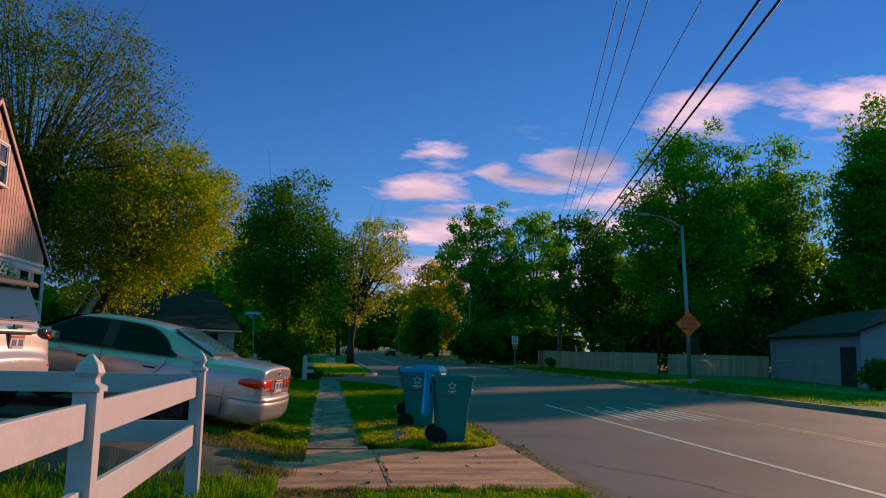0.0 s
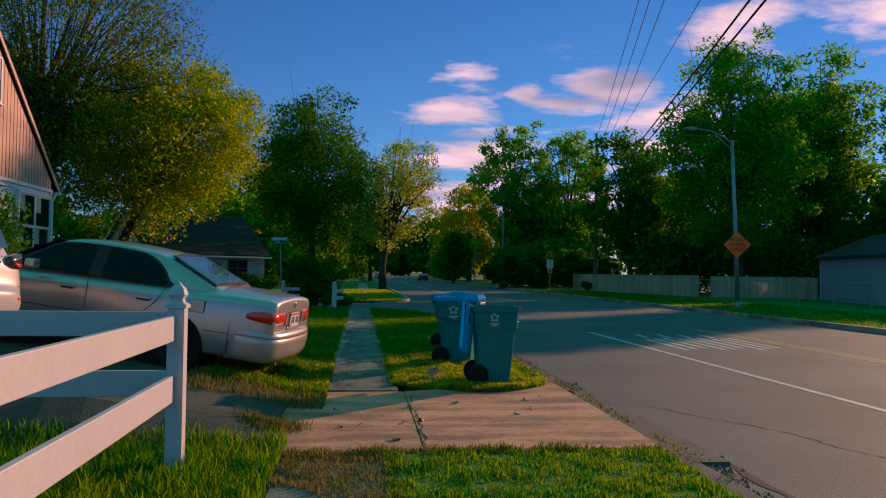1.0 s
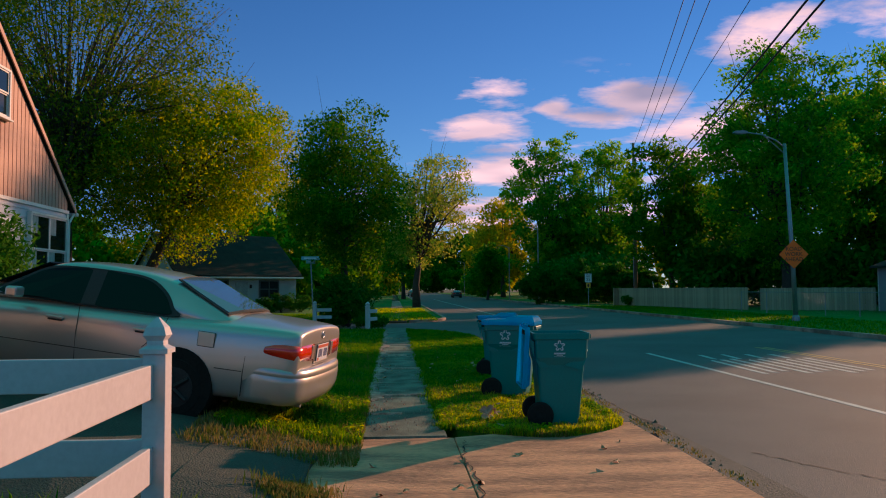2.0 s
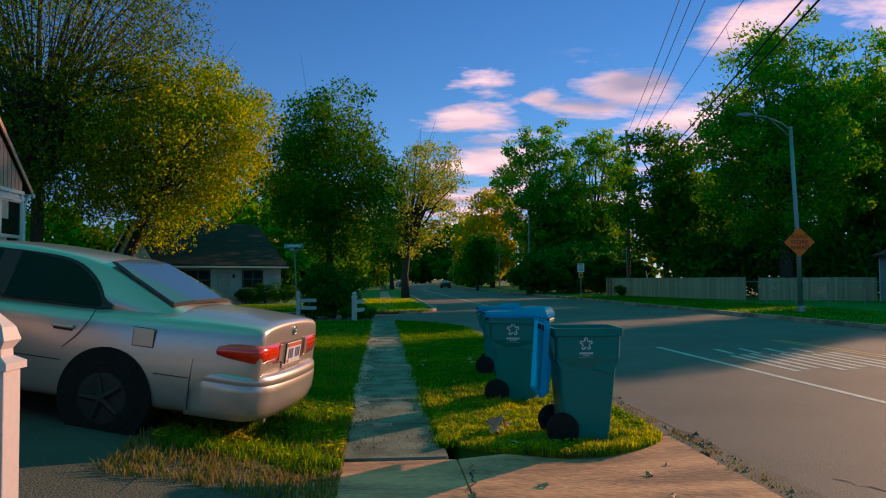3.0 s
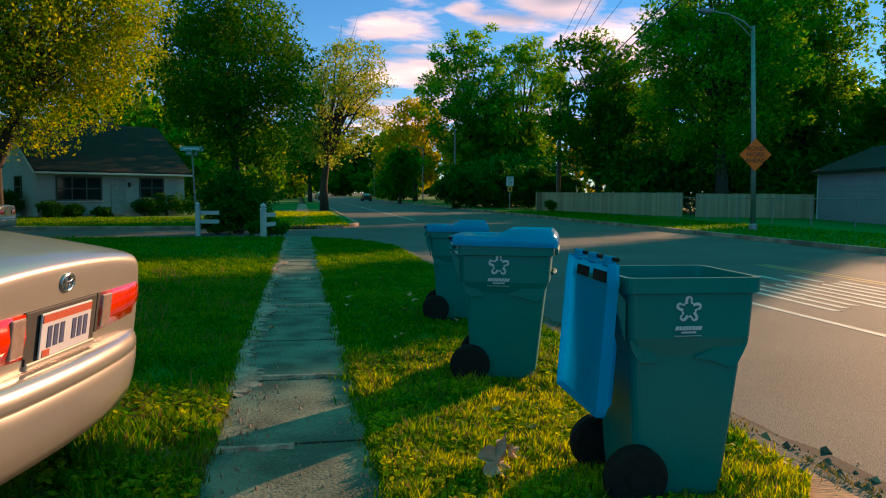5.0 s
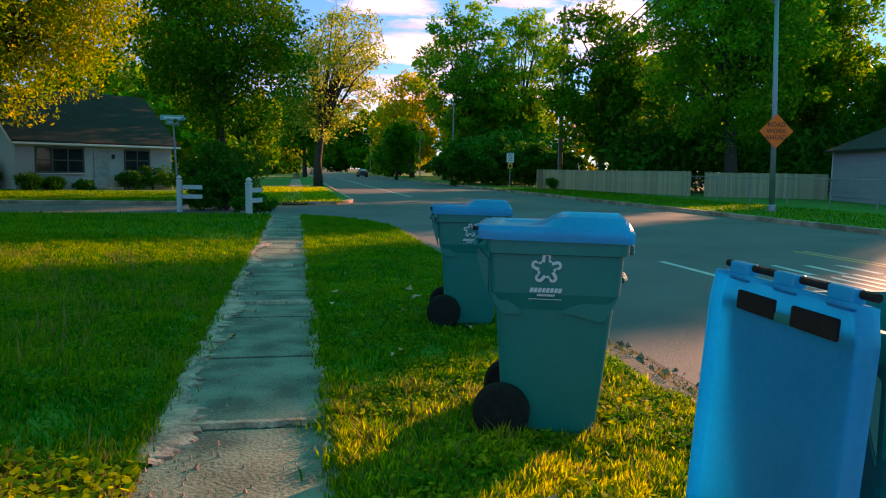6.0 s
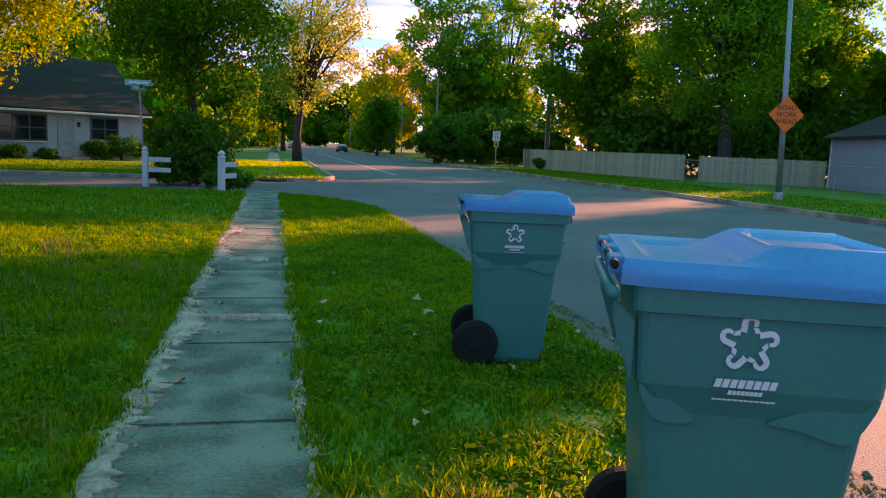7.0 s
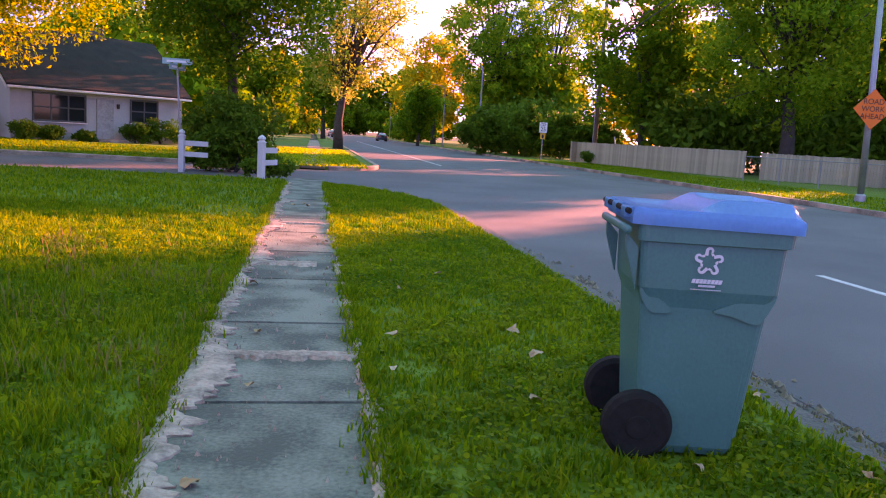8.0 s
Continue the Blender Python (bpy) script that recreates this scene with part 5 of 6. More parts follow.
def suv(m):
    car = base("suv", m, "white compact sport utility car with tail towards the street", "car")
    st = [(0.0, 0.50, 0.66, 0.68, 0.60), (0.03, 0.42, 0.70, 0.73, 0.80), (0.10, 0.36, 0.74, 0.76, 0.87), (0.13, 0.34, 1.00, 1.04, 0.88), (0.20, 0.33, 1.05, 1.10, 0.895), (0.8, 0.30, 1.06, 1.12, 0.905), (2.2, 0.28, 1.03, 1.10, 0.905), (3.2, 0.28, 1.0, 1.08, 0.90), (3.9, 0.3, 0.95, 1.02, 0.88), (4.25, 0.34, 0.84, 0.90, 0.80), (4.38, 0.42, 0.7, 0.74, 0.62)]

    def sec(s):
        x, zb, zs, zt, w = s
        return [(0.0, zb), (w - 0.12, zb), (w - 0.02, zb + 0.06), (w, zb + 0.4 * (zs - zb)), (w, zb + 0.65 * (zs - zb)), (w - 0.03, zs - 0.08), (w - 0.07, zs), (w * 0.5, zt), (0.0, zt + 0.01)]
    loft("body", st, sec, M_SUV, car)
    cab = [(0.16, 1.0, 0.80, 0.78), (0.24, 1.10, 0.81, 0.76), (0.46, 1.50, 0.81, 0.66), (0.62, 1.60, 0.81, 0.63), (1.4, 1.64, 0.81, 0.63), (2.2, 1.62, 0.80, 0.62), (2.5, 1.57, 0.80, 0.62), (3.15, 1.12, 0.78, 0.68), (3.3, 1.04, 0.78, 0.68)]

    def csec(s):
        x, z, wb, wt = s
        return [(0.0, 0.95), (wb, 0.95), (wb + (wt - wb) * 0.4, 0.95 + (z - 0.95) * 0.55), (wt, z - 0.05), (wt - 0.1, z), (0.0, z + 0.015)]
    loft("cabin", cab, csec, M_SUV, car)
    part("spoiler", prism([(0.27, 1.545), (0.29, 1.60), (0.75, 1.66), (0.75, 1.60)], "y", -0.62, 0.62, 0.012), M_SEAM, car, "dark roof spoiler")
    part("roof_rail", tube([(0.8, 0.55, 1.66), (2.3, 0.55, 1.66)], 0.02, 6), M_SEAM, car)
    part("roof_rail", tube([(0.8, -0.55, 1.66), (2.3, -0.55, 1.66)], 0.02, 6), M_SEAM, car)
    slab_poly("rear_window", [(0.225, -0.70, 1.13), (0.225, 0.70, 1.13), (0.405, 0.60, 1.52), (0.405, -0.60, 1.52)], (-0.9, 0, 0.42), 0.02, M_REARGLASS, car)
    part("wiper", tube([(0.20, 0.0, 1.16), (0.23, -0.4, 1.20)], 0.012, 6), M_SEAM, car)
    part("gate_seam", boxes(((0.085, -0.80, 0.735), (0.12, 0.80, 0.742))), M_SEAM, car)
    for s in (1, -1):
        turn = 1 if s > 0 else -1
        path = [(0.62, 0.908), (0.48, 0.908), (0.34, 0.903), (0.22, 0.890), (0.155, 0.865), (0.125, 0.82), (0.113, 0.75), (0.108, 0.66), (0.105, 0.58)]
        lows = (1.00, 0.975, 0.95, 0.93, 0.925, 0.925, 0.93, 0.945, 0.985)
        tops = (1.03, 1.055, 1.075, 1.085, 1.085, 1.085, 1.08, 1.065, 1.04)
        tl = wrap_band("tail_lamp", [(x, s * y) for x, y in path], lambda i: [(turn * -0.05, lows[i]), (turn * 0.010, lows[i]), (turn * 0.022, (lows[i] + tops[i]) / 2), (turn * 0.010, tops[i]), (turn * -0.05, tops[i])], M_SMOKE, car, "smoked tail lamp with a red lower strip")
        wrap_band("red_strip", [(x, s * y) for x, y in path[2:-1]], lambda i: [(turn * 0.0, lows[i + 2] + 0.012), (turn * 0.022, lows[i + 2] + 0.012), (turn * 0.024, lows[i + 2] + 0.05), (turn * 0.0, lows[i + 2] + 0.05)], M_RED, tl)
        for x in (0.85, 3.45):
            part("arch", tube([(x, s * 0.6, 0.36), (x, s * 0.912, 0.36)], [0.41, 0.41], 28), M_RUBBER, car, "black wheel arch")
            wheel(car, x, s * 0.82, 0.35, 0.22, s)
        slab_poly("side_window", [(0.6, s * 0.83, 1.12), (2.9, s * 0.82, 1.10), (2.4, s * 0.70, 1.50), (0.75, s * 0.70, 1.52)], (0, s, 0.3), 0.012, M_CARGLASS, car)
        part("reflector", boxes(((0.02, s * 0.66 - 0.09, 0.60), (0.06, s * 0.66 + 0.09, 0.63)), bevel=0.004), M_RED, car)
    part("gate_handle", boxes(((0.088, -0.42, 0.985), (0.13, 0.42, 1.01)), bevel=0.006), M_SEAM, car)
    p = plate(car, pose(0.095, 0, 0.885))
    part("plate_frame", boxes(((0.0, -0.175, -0.095), (0.012, 0.175, 0.095)), bevel=0.003), M_SEAM, p)
    part("badge_bar", boxes(((0.10, -0.10, 1.045), (0.13, 0.10, 1.085)), bevel=0.008), M_RIM, car)
    part("badge_bar", boxes(((0.10, 0.40, 0.80), (0.125, 0.66, 0.83)), bevel=0.004), M_RIM, car)
    part("lower_bumper", boxes(((0.0, -0.62, 0.36), (0.15, 0.62, 0.47)), bevel=0.03), M_SEAM, car)
    return car


suv(pose(-3.40, 9.50, 0.56, 0, -5.5, 169.3) @ Matrix.Diagonal((1, 0.92, 1.05, 1)))
sedan(pose(-9.6, 38.3, ROAD_Z, 0, 0, 180), M_CAR, "silver car parked on the side street", False)
sedan(pose(12.6, 150.0, ROAD_Z, 0, 0, 90), M_DARKCAR, "dark car far down the street", False)
sedan(pose(5.2, 175.0, ROAD_Z, 0, 0, 90), M_DARKCAR, "dark car parked far down the street", False)
sedan(pose(4.9, 195.0, ROAD_Z, 0, 0, 90), M_CAR, "pale car parked far down the street", False)


# ---- wheeled bins ----
M_BIN = mat("dark_teal_plastic", (0.010, 0.185, 0.170), (0.008, 0.148, 0.140), 0.40, fine=60, coarse=2.5, bump=0.06)
M_LID = mat("blue_plastic_lid", (0.06, 0.52, 0.84), (0.045, 0.45, 0.76), 0.24, fine=50, coarse=2.5, bump=0.05, translucent=0.62)
M_PRINT = mat("pale_print", (0.62, 0.64, 0.68), (0.52, 0.54, 0.58), 0.6, bump=0)


def ring_box(bm, levels):
    """Stacked rounded rectangles: (x0, x1, half y, z, corner radius)."""
    rings = []
    for x0, x1, hy, z, r in levels:
        ring = []
        for cx, cy, a0 in ((x1 - r, hy - r, 0), (x0 + r, hy - r, 90), (x0 + r, -hy + r, 180), (x1 - r, -hy + r, 270)):
            for k in range(5):
                a = radians(a0 + 22.5 * k)
                ring.append(bm.verts.new((cx + r * math.cos(a), cy + r * math.sin(a), z)))
        rings.append(ring)
    n = len(rings[0])
    for a, b in zip(rings, rings[1:]):
        for k in range(n):
            bm.faces.new((a[k], a[(k + 1) % n], b[(k + 1) % n], b[k]))
    return rings


def lid_shell():
    """A moulded lid, hinge at x = 0, low at the back and rising to a hollowed panel at the front."""
    bm = bmesh.new()
    nx, ny, length, half = 36, 20, 0.87, 0.352

    def crown(x, y):
        u, v = x / length, abs(y) / half
        side = 1 - smooth(0.80, 1.0, v)
        rise = 0.018 + 0.050 * smooth(0.36, 0.56, u) * side
        hollow = 0.022 * smooth(0.50, 0.60, u) * (1 - smooth(0.90, 0.95, u)) * (1 - smooth(0.52, 0.66, v))
        trough = 0.016 * smooth(0.06, 0.14, u) * (1 - smooth(0.28, 0.40, u)) * (1 - smooth(0.55, 0.75, v))
        nose = 1 - 0.75 * smooth(0.95, 1.0, u)
        return (rise - hollow - trough) * nose
    grid = []
    for i in range(nx + 1):
        x = length * i / nx
        pinch = 1 - 0.05 * (1 - smooth(0.0, 0.12, i / nx))
        grid.append([bm.verts.new((x, half * pinch * (2 * j / ny - 1), crown(x, half * (2 * j / ny - 1)))) for j in range(ny + 1)])
    for p, q in zip(grid, grid[1:]):
        for j in range(ny):
            bm.faces.new((p[j], q[j], q[j + 1], p[j + 1]))
    rim = grid[0] + [r[-1] for r in grid[1:]] + grid[-1][-2::-1] + [r[0] for r in grid[-2:0:-1]]
    rings = [rim]
    for out, z in ((0.006, -0.004), (0.007, -0.050), (-0.006, -0.050), (-0.010, -0.012)):
        ring = []
        for v in rim:
            d = Vector((v.co.x - length / 2, 0, 0)).normalized() if abs(v.co.x - length / 2) > length / 2 - 1e-4 else Vector((0, v.co.y, 0)).normalized()
            ring.append(bm.verts.new(Vector((v.co.x, v.co.y, 0)) + d * out + Vector((0, 0, z))))
        rings.append(ring)
    n = len(rim)
    for p, q in zip(rings, rings[1:]):
        for k in range(n):
            bm.faces.new((p[k], p[(k + 1) % n], q[(k + 1) % n], q[k]))
    bm.faces.new(rings[-1])
    bmesh.ops.recalc_face_normals(bm, faces=bm.faces)
    return bm


def wheeled_bin(m, label, open_lid, slim=1.0, tall=1.0, mark=1.0):
    """A wheeled bin, front towards +x, wheels and handle at the back."""
    ob = base("wheeled_bin", m, label, "wheeled bin", "wheeled bins by the kerb")
    bm = bmesh.new()
    flat = Matrix.Diagonal((slim, 0.5 + 0.5 * slim, tall, 1))
    levels = [(-0.24, 0.25, 0.235, 0.015, 0.05), (-0.26, 0.27, 0.25, 0.05, 0.05), (-0.305, 0.335, 0.283, 0.60, 0.05), (-0.315, 0.345, 0.288, 0.66, 0.05), (-0.345, 0.40, 0.315, 0.74, 0.05), (-0.355, 0.415, 0.322, 0.93, 0.05), (-0.375, 0.44, 0.342, 0.935, 0.05), (-0.378, 0.445, 0.345, 1.0, 0.05)]
    rings = ring_box(bm, levels)
    inner = ring_box(bm, [(-0.35, 0.415, 0.318, 1.0, 0.05), (-0.34, 0.40, 0.305, 0.93, 0.05), (-0.27, 0.29, 0.25, 0.10, 0.05)])
    n = len(rings[0])
    for k in range(n):
        bm.faces.new((rings[-1][k], rings[-1][(k + 1) % n], inner[0][(k + 1) % n], inner[0][k]))
    bm.faces.new(rings[0][::-1])
    bm.faces.new(inner[-1])
    bmesh.ops.recalc_face_normals(bm, faces=bm.faces)
    part("body", bm, M_BIN, ob)
    for s in (1, -1):
        w = part("wheel", tube([(-0.25, s * 0.252, 0.15), (-0.25, s * 0.268, 0.15), (-0.25, s * 0.318, 0.15), (-0.25, s * 0.334, 0.15)], [0.128, 0.15, 0.15, 0.128], 28), M_RUBBER, ob, "black wheel")
        part("hub", tube([(-0.25, s * 0.322, 0.15), (-0.25, s * 0.340, 0.15)], [0.06, 0.05], 14), M_RUBBER, w)
        part("gusset", prism([(-0.36, 0.72), (-0.36, 0.90), (-0.43, 0.96), (-0.43, 0.90)], "y", s * 0.27 - 0.02, s * 0.27 + 0.02, 0.004), M_BIN, ob)
        part("shoulder_rib", prism(rounded([(0.06, 0.655), (0.16, 0.640), (0.27, 0.612), (0.325, 0.63), (0.385, 0.735), (0.30, 0.715), (0.20, 0.70)], 3), "y", s * 0.285 - 0.016, s * 0.285 + 0.011), M_BIN, ob)
        part("rear_rib", prism(rounded([(-0.335, 0.735), (-0.30, 0.66), (-0.25, 0.635), (-0.16, 0.645), (-0.22, 0.69)], 3), "y", s * 0.285 - 0.016, s * 0.285 + 0.010), M_BIN, ob)
    part("axle", tube([(-0.25, -0.28, 0.15), (-0.25, 0.28, 0.15)], 0.014, 8), M_RUBBER, ob)
    part("handle", tube([(-0.435, -0.335, 0.975), (-0.445, -0.2, 0.98), (-0.445, 0.2, 0.98), (-0.435, 0.335, 0.975)], 0.019, 10), M_BIN, ob, "round grip bar", smooth=True)
    part("catch_bar", tube([(0.42, -0.14, 0.80), (0.44, -0.10, 0.80), (0.44, 0.10, 0.80), (0.42, 0.14, 0.80)], 0.015, 8), M_BIN, ob)
    part("front_grip", boxes(((0.43, -0.24, 0.935), (0.475, 0.24, 0.985)), bevel=0.012), M_BIN, ob)
    lid = part("lid", lid_shell(), M_LID, ob, "blue moulded lid" + (" hanging open" if open_lid else ""))
    lid.matrix_basis = pose(-0.44, 0, 1.055, 0, 94, 0) @ Matrix.Diagonal((0.73, 1, 1, 1)) if open_lid else pose(-0.41, 0, 1.052, 0, 0.6, 0)
    for yy in (-0.24, 0.0, 0.24):
        part("hinge", boxes(((-0.045, yy - 0.05, -0.03), (0.02, yy + 0.05, 0.016)), bevel=0.008), M_LID, lid)
    part("hinge_rod", tube([(-0.03, -0.345, 0.0), (-0.03, 0.345, 0.0)], 0.013, 8), M_RUBBER, lid)
    for yy in (-0.14, 0.14):
        part("grip_slot", boxes(((0.05, yy - 0.10, -0.022), (0.115, yy + 0.10, -0.006)), bevel=0.006), M_RUBBER, lid, "dark grip slot")
    # star of five folded bands and bars of print, on both flanks
    for s in (-1, 1):
        emb = new("emblem")
        emb.parent = ob
        emb.matrix_basis = pose(-0.02 if mark == 1.0 else 0.0, s * 0.3245, 0.865, 0, 0, 0 if s < 0 else 180) @ pose(0, 0, 0, -2.0)
        for k in range(5):
            a = 90 + 72 * k
            c, sn = math.cos(radians(a)), math.sin(radians(a))
            for q in ([(-0.31, 0.43), (-0.27, 0.80), (-0.20, 0.93), (-0.06, 1.0), (0.10, 0.99), (0.22, 0.91), (0.28, 0.77), (0.24, 0.62), (0.12, 0.62), (0.13, 0.76), (0.08, 0.83), (-0.04, 0.82), (-0.08, 0.74), (-0.10, 0.40)],
                      [(0.10, 0.58), (0.25, 0.58), (0.37, 0.42), (0.19, 0.38)]):
                part("emblem_band", prism([(0.080 * (u * sn + v * c), 0.080 * (v * sn - u * c)) for u, v in q], "y", -0.003, 0.002), M_PRINT, emb)
        for count, x0, step, z0, z1, slant in ((8, -0.084, 0.0206, -0.122, -0.099, 0.007), (8, -0.046, 0.0114, -0.141, -0.130, 0.003), (12, -0.086, 0.0140, -0.158, -0.1545, 0.0)):
            for k in range(count):
                xa, xb = x0 + k * step, x0 + (k + 0.80) * step
                part("print_bar", prism([(xa, z0), (xb, z0), (xb + slant, z1), (xa + slant, z1)], "y", -0.003, 0.002), M_PRINT, emb)
    for o in ob.children:
        kind = o.name.split(".")[0]
        if kind == "wheel":
            o.location = (0.12 * (1 - slim), (-0.15 if o.data.vertices[0].co.y > 0 else 0.15) * (1 - slim), 0)
        elif kind == "emblem":
            o.location.y *= 0.5 + 0.5 * slim
            o.location.z *= tall
            o.scale = (mark, 1, mark)
        else:
            o.matrix_basis = flat @ o.matrix_basis
    return ob


wheeled_bin(pose(2.355, 11.89, 0.01, 0, 0, -3), "dark teal wheeled bin with blue lid hanging open behind", True, 0.80, 1.085, 0.78)
wheeled_bin(pose(2.175, 14.22, 0.02, 0, 0, -20), "dark teal wheeled bin with closed blue lid", False, 0.885, 1.06)
wheeled_bin(pose(2.365, 17.10, 0.02, 0, 0, -12), "dark teal wheeled bin with closed blue lid standing apart", False, 0.79, 1.02, 0.76)


# ---- grass, weeds, litter ----
def blades(name, count, place, h0, h1, material, label, seed, width=0.006):
    """Bent blades of grass as slim two-piece strips."""
    rg = np.random.default_rng(seed)
    pts = place(rg, count)
    n = len(pts)
    z = np.array([height(a, b) for a, b in pts]) + 0.01
    tuft = np.array([noise.noise((a * 3.5, b * 3.5, 5.0)) + 0.6 * noise.noise((a * 11, b * 11, 9.0)) for a, b in pts])
    hh = rg.uniform(h0, h1, n) * np.clip(1.0 + 0.9 * tuft, 0.4, 1.7)
    a = rg.uniform(0, 2 * math.pi, n)
    tilt = rg.uniform(0.1, 0.8, n) * hh
    side = np.stack((-np.sin(a), np.cos(a), np.zeros(n)), 1) * (width * rg.uniform(0.6, 1.4, n))[:, None]
    out = np.stack((np.cos(a), np.sin(a), np.zeros(n)), 1)
    p0 = np.column_stack((pts, z))
    p1 = p0 + out * (tilt * 0.35)[:, None] + np.array((0, 0, 1.0)) * (hh * 0.6)[:, None]
    p2 = p0 + out * tilt[:, None] + np.array((0, 0, 1.0)) * hh[:, None]
    v = np.stack((p0 - side, p0 + side, p1 + side * 0.8, p1 - side * 0.8, p2), 1).reshape(-1, 3)
    me = bpy.data.meshes.new(name)
    b = np.arange(n) * 5
    loops = np.stack((b, b + 1, b + 2, b + 3, b + 3, b + 2, b + 4), 1).ravel()
    starts = np.stack((np.arange(n) * 7, np.arange(n) * 7 + 4), 1).ravel()
    me.vertices.add(5 * n)
    me.loops.add(7 * n)
    me.polygons.add(2 * n)
    me.vertices.foreach_set("co", v.ravel())
    me.loops.foreach_set("vertex_index", loops)
    me.polygons.foreach_set("loop_start", starts)
    me.update()
    me.materials.append(material)
    return tagged(new(name, me), label, "grass", kind="stuff")


def area(x0, x1, y0, y1, clump=0.0):
    def place(rg, n):
        p = np.column_stack((rg.uniform(x0, x1, n), rg.uniform(y0, y1, n)))
        if clump:
            k = np.array([noise.noise((a * 1.6, b * 1.6, 11.0)) for a, b in p])
            p = p[k > clump]
        return p
    return place


def verge_place(y0, y1, thin=None, full=None):
    def place(rg, n):
        y = rg.uniform(y0, y1, n)
        if full:
            y = y[rg.uniform(0, 1, n) < (y - y0) / (full - y0)]
        elif thin:
            y = y[rg.uniform(0, 1, n) > (y - thin) / (y1 - thin)]
        n = len(y)
        x = np.array([WALK_R - 0.02 + 0.9 * max(0.0, (12.0 - b) / 0.84) ** 2 + (verge_edge(b) + 0.02 - WALK_R - 0.9 * max(0.0, (12.0 - b) / 0.84) ** 2) * u for b, u in zip(y, rg.uniform(0, 1, n))])
        return np.column_stack((x, y))
    return place


# Sun-tinted blades stand for the lit part of the verge, thinning beyond it.
blades("verge_grass", 62000, verge_place(11.15, 15.4, 13.2), 0.03, 0.085, M_BLADE_SUN, "grass blades round the bins, sunlight put in their bright colour", 101, 0.0055)
blades("verge_grass_far", 90000, verge_place(13.0, 33.0, 33.0, 14.8), 0.025, 0.07, M_BLADE, "short green verge grass", 102, 0.007)
blades("verge_dry_grass", 9000, verge_place(11.1, 15.0), 0.03, 0.10, M_DRY, "dry yellowish grass blades among the green", 103, 0.005)
blades("verge_near_grass", 40000, area(0.72, 3.16, 0.5, 7.80), 0.02, 0.06, M_BLADE, "short green grass before the apron", 104, 0.006)
blades("lawn_grass", 150000, area(-4.6, 0.03, 13.8, 25.0), 0.025, 0.08, M_BLADE, "mown green lawn grass beside the sidewalk", 105, 0.005)
blades("lawn_grass_far", 56000, area(-12, 0.0, 20.0, 34.0), 0.03, 0.08, M_BLADE, "mown green lawn grass", 106, 0.010)
# Sunlight is coloured into this strip; grass left of it stays plain green.
blades("far_lawn_grass", 20000, area(-2.5, 2.7, 42.2, 66.0), 0.04, 0.10, M_BLADE_SUN, "grass beyond the side street, tinted yellow for sunlight", 116, 0.018)
blades("shaded_lawn_grass", 30000, area(-16.0, -2.5, 42.2, 54.0), 0.03, 0.08, M_BLADE, "short green grass in front of the white house", 119, 0.018)
blades("far_side_grass", 28000, area(16.0, 22.0, 22.0, 70.0), 0.04, 0.10, M_BLADE, "rough grass on the far side of the street", 117, 0.020)
blades("lawn_dry_grass", 7000, area(-4.0, 0.02, 13.8, 22.0, 0.1), 0.06, 0.17, M_DRY, "pale seedy grass stalks on the lawn", 107, 0.005)
blades("drive_weeds", 16000, area(-1.35, 0.10, 10.7, 13.9, -0.08), 0.03, 0.12, M_BLADE, "weeds and grass at the drive's edge", 108, 0.006)
blades("drive_dry_grass", 9000, area(-1.5, 0.12, 9.9, 13.9, 0.0), 0.03, 0.09, M_DRY, "dry tufts at the drive's edge", 109, 0.006)
blades("near_walk_dry_grass", 9000, area(-0.2, 0.85, 4.0, 7.75, -0.25), 0.015, 0.05, M_DRY, "dry grass and straw over the near sidewalk", 120, 0.006)
blades("fence_grass", 36000, area(-3.4, -0.12, 1.0, 8.3), 0.04, 0.15, M_BLADE, "long grass along the white fence", 110, 0.006)
blades("joint_grass", 2600, lambda rg, n: np.column_stack((rg.uniform(-0.3, 3.2, n), 7.82 + 0.05 * rg.normal(size=n))), 0.02, 0.06, M_DRY, "grass in the apron's joint", 111, 0.005)
blades("tuft", 1800, lambda rg, n: np.array((-0.32, 8.9)) + rg.normal(size=(n, 2)) * (0.13, 0.12), 0.03, 0.09, M_DRY, "dry straw-coloured tuft by the apron", 112, 0.005)


def clover(name, count, place, low, high, material, label, seed, size=0.011):
    """Small round leaves lying at all tilts among the grass."""
    rg = np.random.default_rng(seed)
    pts = place(rg, count)
    n = len(pts)
    patch = np.array([noise.noise((a * 1.3, b * 1.3, 21.0)) + 0.5 * noise.noise((a * 5, b * 5, 3.0)) for a, b in pts])
    pts = pts[patch > -0.05 + 0.25 * rg.uniform(-1, 1, n)]
    n = len(pts)
    c = np.column_stack((pts, [height(a, b) for a, b in pts] + rg.uniform(low, high, n)))
    nz = np.column_stack((rg.normal(size=(n, 2)) * 0.45, np.ones(n)))
    nz /= np.linalg.norm(nz, axis=1)[:, None]
    u = np.cross(nz, rg.normal(size=(n, 3)))
    u /= np.linalg.norm(u, axis=1)[:, None]
    w = np.cross(nz, u)
    k = (size * rg.uniform(0.6, 1.5, n))[:, None]
    ring = np.stack([c + (u * math.cos(a) + w * math.sin(a)) * k for a in (0.0, 1.05, 2.09, 3.14, 4.19, 5.24)], axis=1).reshape(-1, 3)
    me = bpy.data.meshes.new(name)
    me.vertices.add(6 * n)
    me.loops.add(6 * n)
    me.polygons.add(n)
    me.vertices.foreach_set("co", ring.ravel())
    me.loops.foreach_set("vertex_index", np.arange(6 * n))
    me.polygons.foreach_set("loop_start", np.arange(0, 6 * n, 6))
    me.update()
    me.materials.append(material)
    return tagged(new(name, me), label, "clover", kind="stuff")


